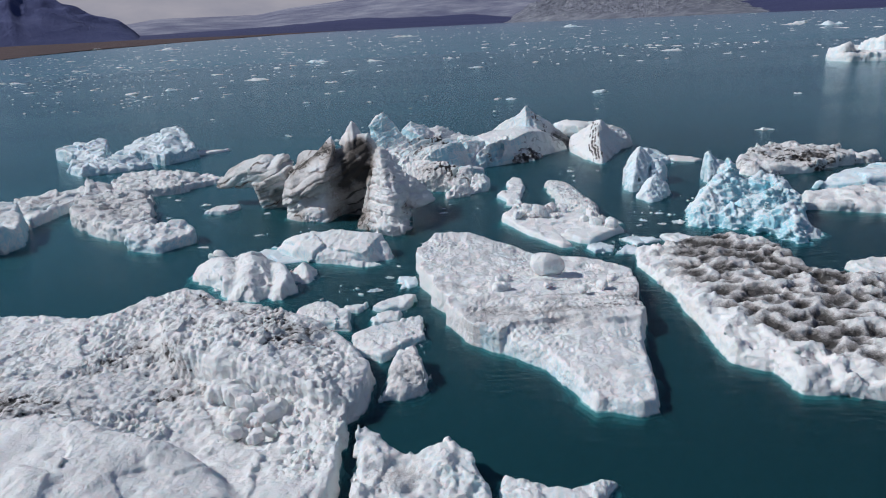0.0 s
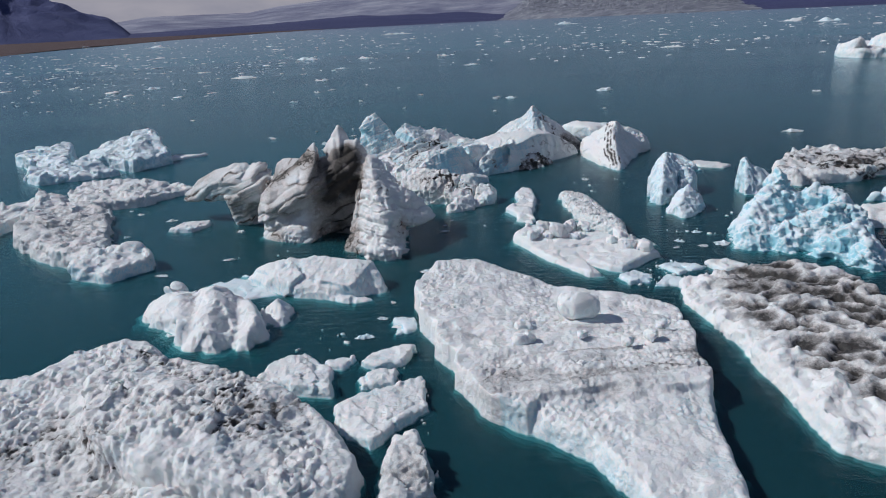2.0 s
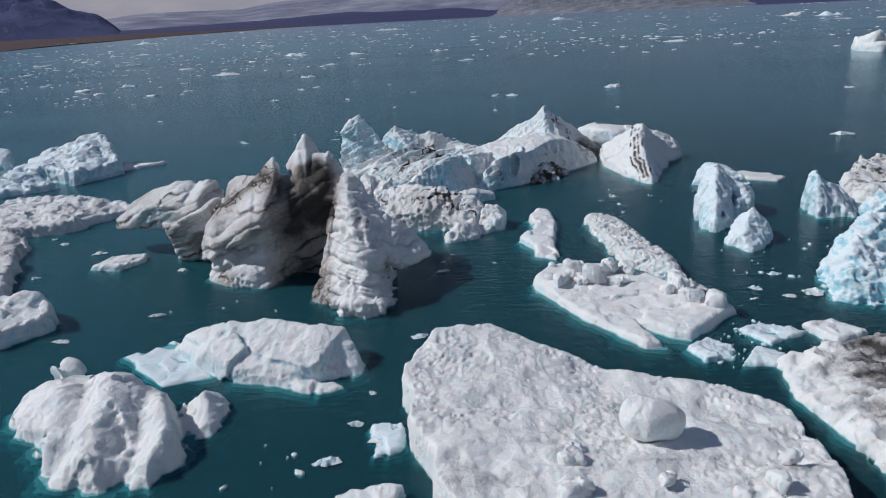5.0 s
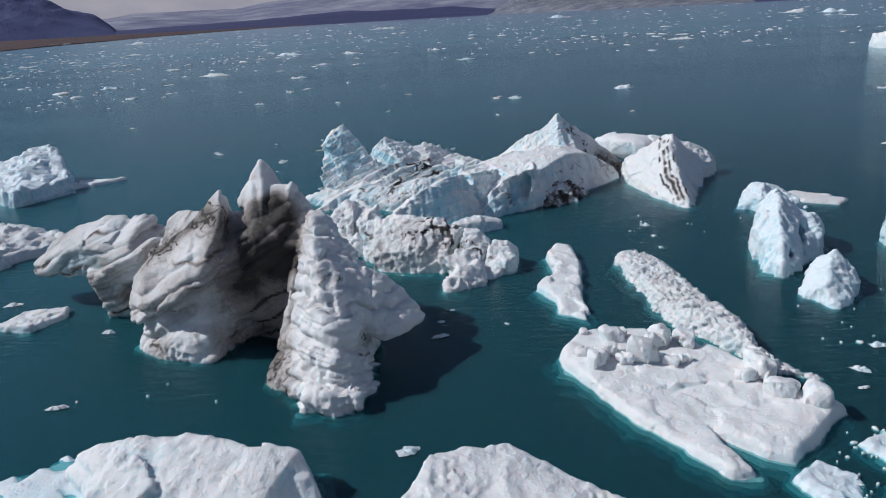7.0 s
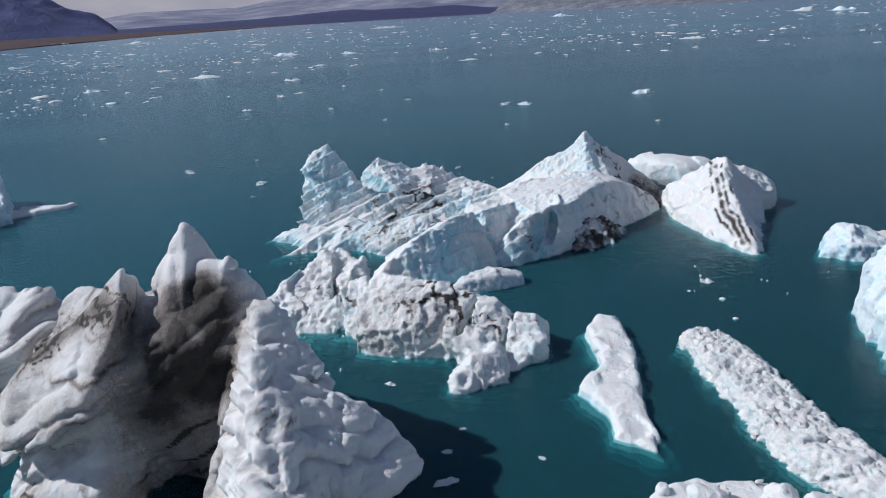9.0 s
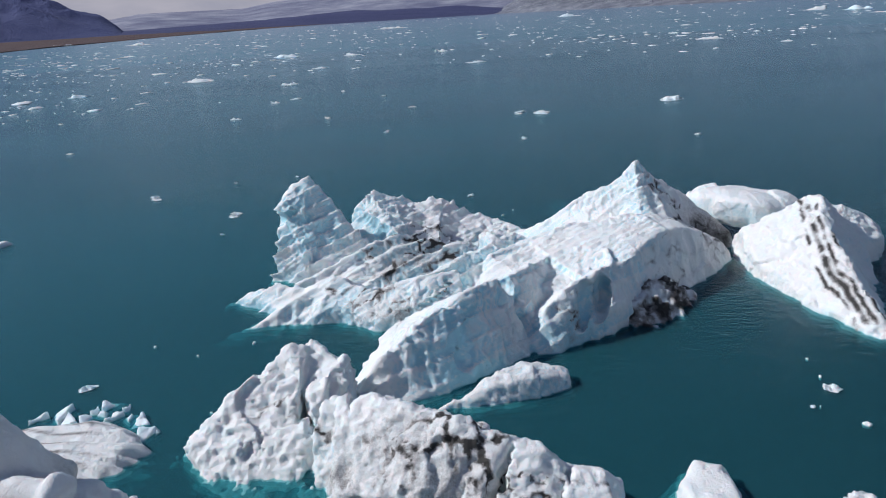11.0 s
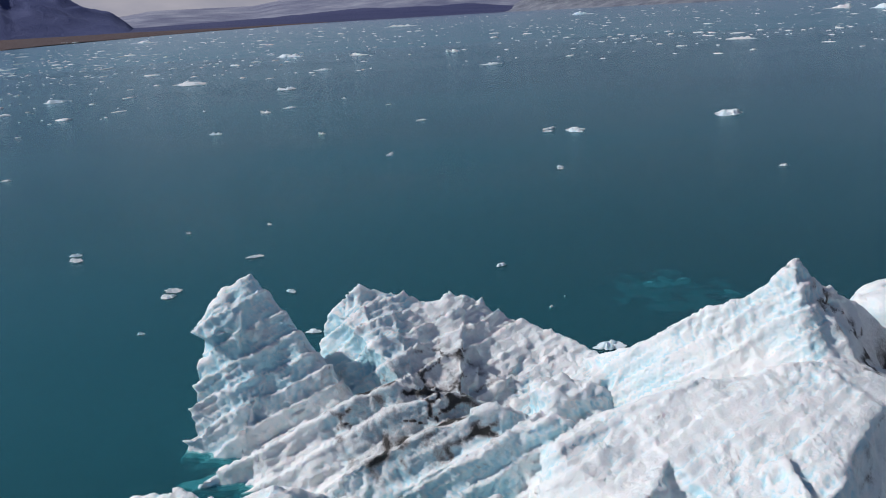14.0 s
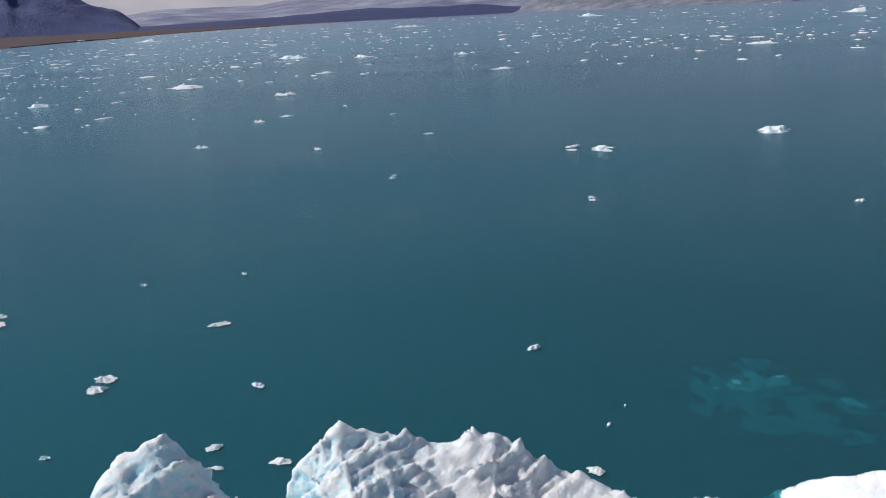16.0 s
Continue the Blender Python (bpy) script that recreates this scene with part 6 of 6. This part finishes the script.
# ---------------------------------------------------------------- drifting ice
def growler(seed, tall):
    """A floating chunk about a metre wide: one skin with jagged knobs of uneven size over a low waterlogged plate."""
    rng = np.random.RandomState(seed)
    knobs = [(rng.uniform(-0.34, 0.34), rng.uniform(-0.16, 0.16), rng.uniform(0.1, 0.24), tall * rng.uniform(0.5, 1.4)) for _ in range(rng.randint(3, 8))]
    bm = bmesh.new()
    bmesh.ops.create_icosphere(bm, subdivisions=4, radius=0.5)
    for v in bm.verts:
        a, flat_r = math.atan2(v.co.y, v.co.x), math.hypot(v.co.x, v.co.y)
        k = 1 + 0.22 * math.sin(2 * a + seed) + 0.14 * math.sin(5 * a + 2 * seed) + 0.08 * math.sin(11 * a + seed)
        x, y = v.co.x * k, 0.62 * v.co.y * k
        if v.co.z > 0:
            rise = max(max(0.0, 1 - ((x - kx) ** 2 + (y - ky) ** 2) / (kr * kr)) * kh for kx, ky, kr, kh in knobs)
            z = (0.07 * math.sqrt(max(0, 1 - flat_r * 1.9)) + rise * min(1, 8 * (0.5 - flat_r))) * rng.uniform(0.85, 1.15)
        else:
            z = 0.2 * v.co.z
        v.co = Vector((x + 0.3 * z * math.sin(seed), y, z))
    me = bpy.data.meshes.new("ice_chunk")
    bm.to_mesh(me)
    bm.free()
    me.attributes.new("dirt", "FLOAT", "POINT").data.foreach_set("value", [0.02 if seed % 4 else 0.14] * len(me.vertices))
    me.attributes.new("clear", "FLOAT", "POINT").data.foreach_set("value", [0.25] * len(me.vertices))
    me.materials.append(ICE_WHITE if seed % 3 else ICE_BLUE)
    return me


GROWLERS = [growler(k, 0.14 + 0.06 * (k % 4)) for k in range(1, 13)]


def drift(x, y, width, k, group, label):
    ob = new("ice_chunk", GROWLERS[k % 12])
    ob.matrix_basis = Matrix.Translation((x, y, 0.02)) @ Matrix.Rotation(0.4 * math.sin(k * 1.7), 4, "Z") @ Matrix.Diagonal((0.85 * width, 0.85 * width, 0.6 * min(width, 0.35 + 0.4 * width), 1))
    return tagged(ob, label, "ice chunk", group)


DRIFT_NEAR = [(-15.5, 56.0, 0.83), (-23.6, 67.7, 0.97), (-39.9, 105.8, 1.63), (-27.4, 70.5, 0.93), (-28.8, 71.9, 0.53), (-25.7, 63.2, 0.64), (-26.8, 62.6, 0.6), (-19.3, 53.3, 0.91), (-4.6, 41.9, 1.01), (-3.8, 44.2, 0.7), (-3.3, 46.4, 0.4), (-1.4, 51.5, 0.97), (-3.7, 40.0, 1.07), (-2.7, 43.0, 1.04), (16.4, 54.9, 0.75), (17.6, 53.7, 0.81), (19.0, 54.0, 1.5), (18.3, 56.8, 0.86), (-16.4, 63.1, 0.69), (0.0, 60.3, 0.79), (0.7, 63.2, 0.28), (3.2, 61.2, 0.33), (14.2, 75.3, 0.87), (12.9, 74.2, 0.31), (15.7, 53.6, 0.45), (-2.0, 66.7, 0.47), (-1.9, 68.6, 0.25)]
DRIFT_NEAR += [(0.1, 61.9, 0.44), (-15.5, 105.0, 1.02), (-15.1, 100.3, 0.43), (2.9, 107.0, 0.62), (-12.2, 111.1, 1.05), (-8.7, 104.8, 0.65), (-24.1, 112.3, 1.19), (-18.4, 117.1, 0.49), (-9.2, 100.5, 0.7), (-8.7, 99.3, 0.46), (-6.6, 99.5, 0.74), (6.6, 96.4, 1.44), (3.8, 98.3, 0.7), (3.3, 97.6, 0.57), (-14.8, 78.9, 0.85), (9.8, 97.1, 0.59)]
DRIFT_FAR = [(-63.2, 252.8, 12.2), (-32.9, 223.9, 5.42), (-82.9, 224.1, 6.16), (36.1, 157.5, 3.22), (102.6, 312.1, 8.76), (-24.6, 113.3, 0.85), (-15.5, 105.9, 1.14), (-15.3, 159.0, 1.16), (14.5, 262.6, 6.8), (12.9, 153.2, 1.81), (15.8, 151.7, 2.19), (15.5, 150.3, 2.23), (12.5, 151.3, 1.45), (10.5, 131.2, 0.8), (35.5, 156.0, 3.29), (28.8, 127.5, 0.73), (-2.7, 166.3, 1.39), (-5.6, 142.1, 0.7), (-12.9, 118.3, 0.48), (-28.4, 184.7, 2.09), (-25.4, 189.6, 2.75), (-8.4, 186.0, 0.93), (-17.4, 199.4, 1.05), (-30.4, 164.0, 1.9)]
DRIFT_FAR += [(-44.9, 140.0, 1.19), (-61.7, 171.7, 1.03), (10.6, 132.0, 0.71), (-5.5, 143.0, 0.54), (-42.6, 997.9, 40.0), (-60.4, 368.2, 13.26), (-30.1, 351.1, 9.13), (6.1, 338.0, 6.92), (-33.3, 278.1, 6.11), (103.2, 315.4, 8.17), (-325.2, 888.3, 28.55), (220.7, 1159.3, 36.06), (319.9, 646.9, 21.38), (69.7, 136.4, 2.0), (323.3, 592.4, 29.62), (341.6, 679.7, 18.55), (-632.6, 1314.5, 16.6), (-572.8, 1233.8, 19.9), (45.3, 96.5, 2.98)]
for k, (x, y, w) in enumerate(DRIFT_NEAR):
    drift(x, y, w, k, "small ice adrift among the bergs", "small white ice chunk adrift on teal water")
for k, (x, y, w) in enumerate(DRIFT_FAR):
    drift(x, y, w, k + 3, "ice adrift on the open lagoon", "white ice chunk adrift far out on the lagoon")


def brash():
    """The countless small ice far out, one joined sheet of low lumps."""
    rng = np.random.RandomState(5)
    verts, faces = [], []
    def lump(x, y, w, h):
        base, n = len(verts), 7
        turn, ratio = rng.uniform(0, 6.3), rng.uniform(0.4, 0.8)
        for ring, (s, z) in enumerate(((1.1, -0.1), (1.0, 0.35), (0.55, 1.0))):
            for i in range(n):
                a = i * math.tau / n + 0.2 * ring
                r = 0.5 * w * s * rng.uniform(0.7, 1.2)
                u, v = r * math.cos(a), r * ratio * math.sin(a)
                verts.append((x + u * math.cos(turn) - v * math.sin(turn), y + u * math.sin(turn) + v * math.cos(turn), z * h * rng.uniform(0.6, 1.3) if z > 0 else z))
        for ring in (0, 1):
            for i in range(n):
                j = (i + 1) % n
                faces.append((base + ring * n + i, base + ring * n + j, base + ring * n + n + j, base + ring * n + n + i))
        faces.append(tuple(base + 2 * n + i for i in range(n)))
    placed = 0
    while placed < 2600:
        r = 1 / rng.uniform(1 / 2600, 1 / 190)
        a = radians(rng.uniform(-46, 46))
        x, y = r * math.sin(a), r * math.cos(a)
        # the ice gathers in loose fields
        if r > np.interp(math.degrees(a), [-46, -31, -22, -15, -8, 2, 25, 46], [600, 880, 1450, 2200, 2600, 2600, 2200, 1600]):
            continue
        crowd = float(fbm(np.array([x]), np.array([y * 0.5]), np.array([0.0]), 90 + 0.1 * r, 2, 2)[0])
        if rng.uniform(-0.6, 0.7) > crowd + 0.4 * (r > 330) - 0.45 * (r < 260):
            continue
        w = min(rng.lognormal(0.0, 0.75), 6.0) * (0.62 + r / 800)
        lump(x, y, w, min(0.05 + 0.05 * w, 0.45) * rng.uniform(0.4, 1.2))
        placed += 1
    # crushed ice in the leads between the floes
    for cx, cy, wide, deep, count in [(-2.6, 36, 1.8, 4.5, 50), (12.7, 48.4, 2.6, 1.8, 40), (14.6, 50.4, 2.5, 1.2, 22), (23.5, 62, 5, 4, 24), (18, 58.5, 2.5, 3, 20), (-6.5, 41.5, 3, 2, 14), (-11, 56.5, 5, 3, 8), (-14.5, 69.5, 3, 2, 12), (-9.5, 79, 3.5, 4, 10), (15.5, 74, 4, 6, 18), (-6, 67.5, 3, 1.5, 14), (7, 101, 4, 2, 4)]:
        for _ in range(count // 2):
            w = min(0.08 + rng.exponential(0.11), 0.5)
            lump(cx + wide * rng.normal(0, 0.5), cy + deep * rng.normal(0, 0.5), w, 0.03 + 0.16 * w * rng.uniform(0.3, 1))
    me = mesh_from("brash_ice", verts, faces, ICE_WHITE, (("dirt", np.zeros(len(verts))), ("clear", np.full(len(verts), 0.15))))
    return tagged(new("brash_ice", me), "scattered small white brash ice far across the lagoon", "brash ice", kind="stuff")


brash()
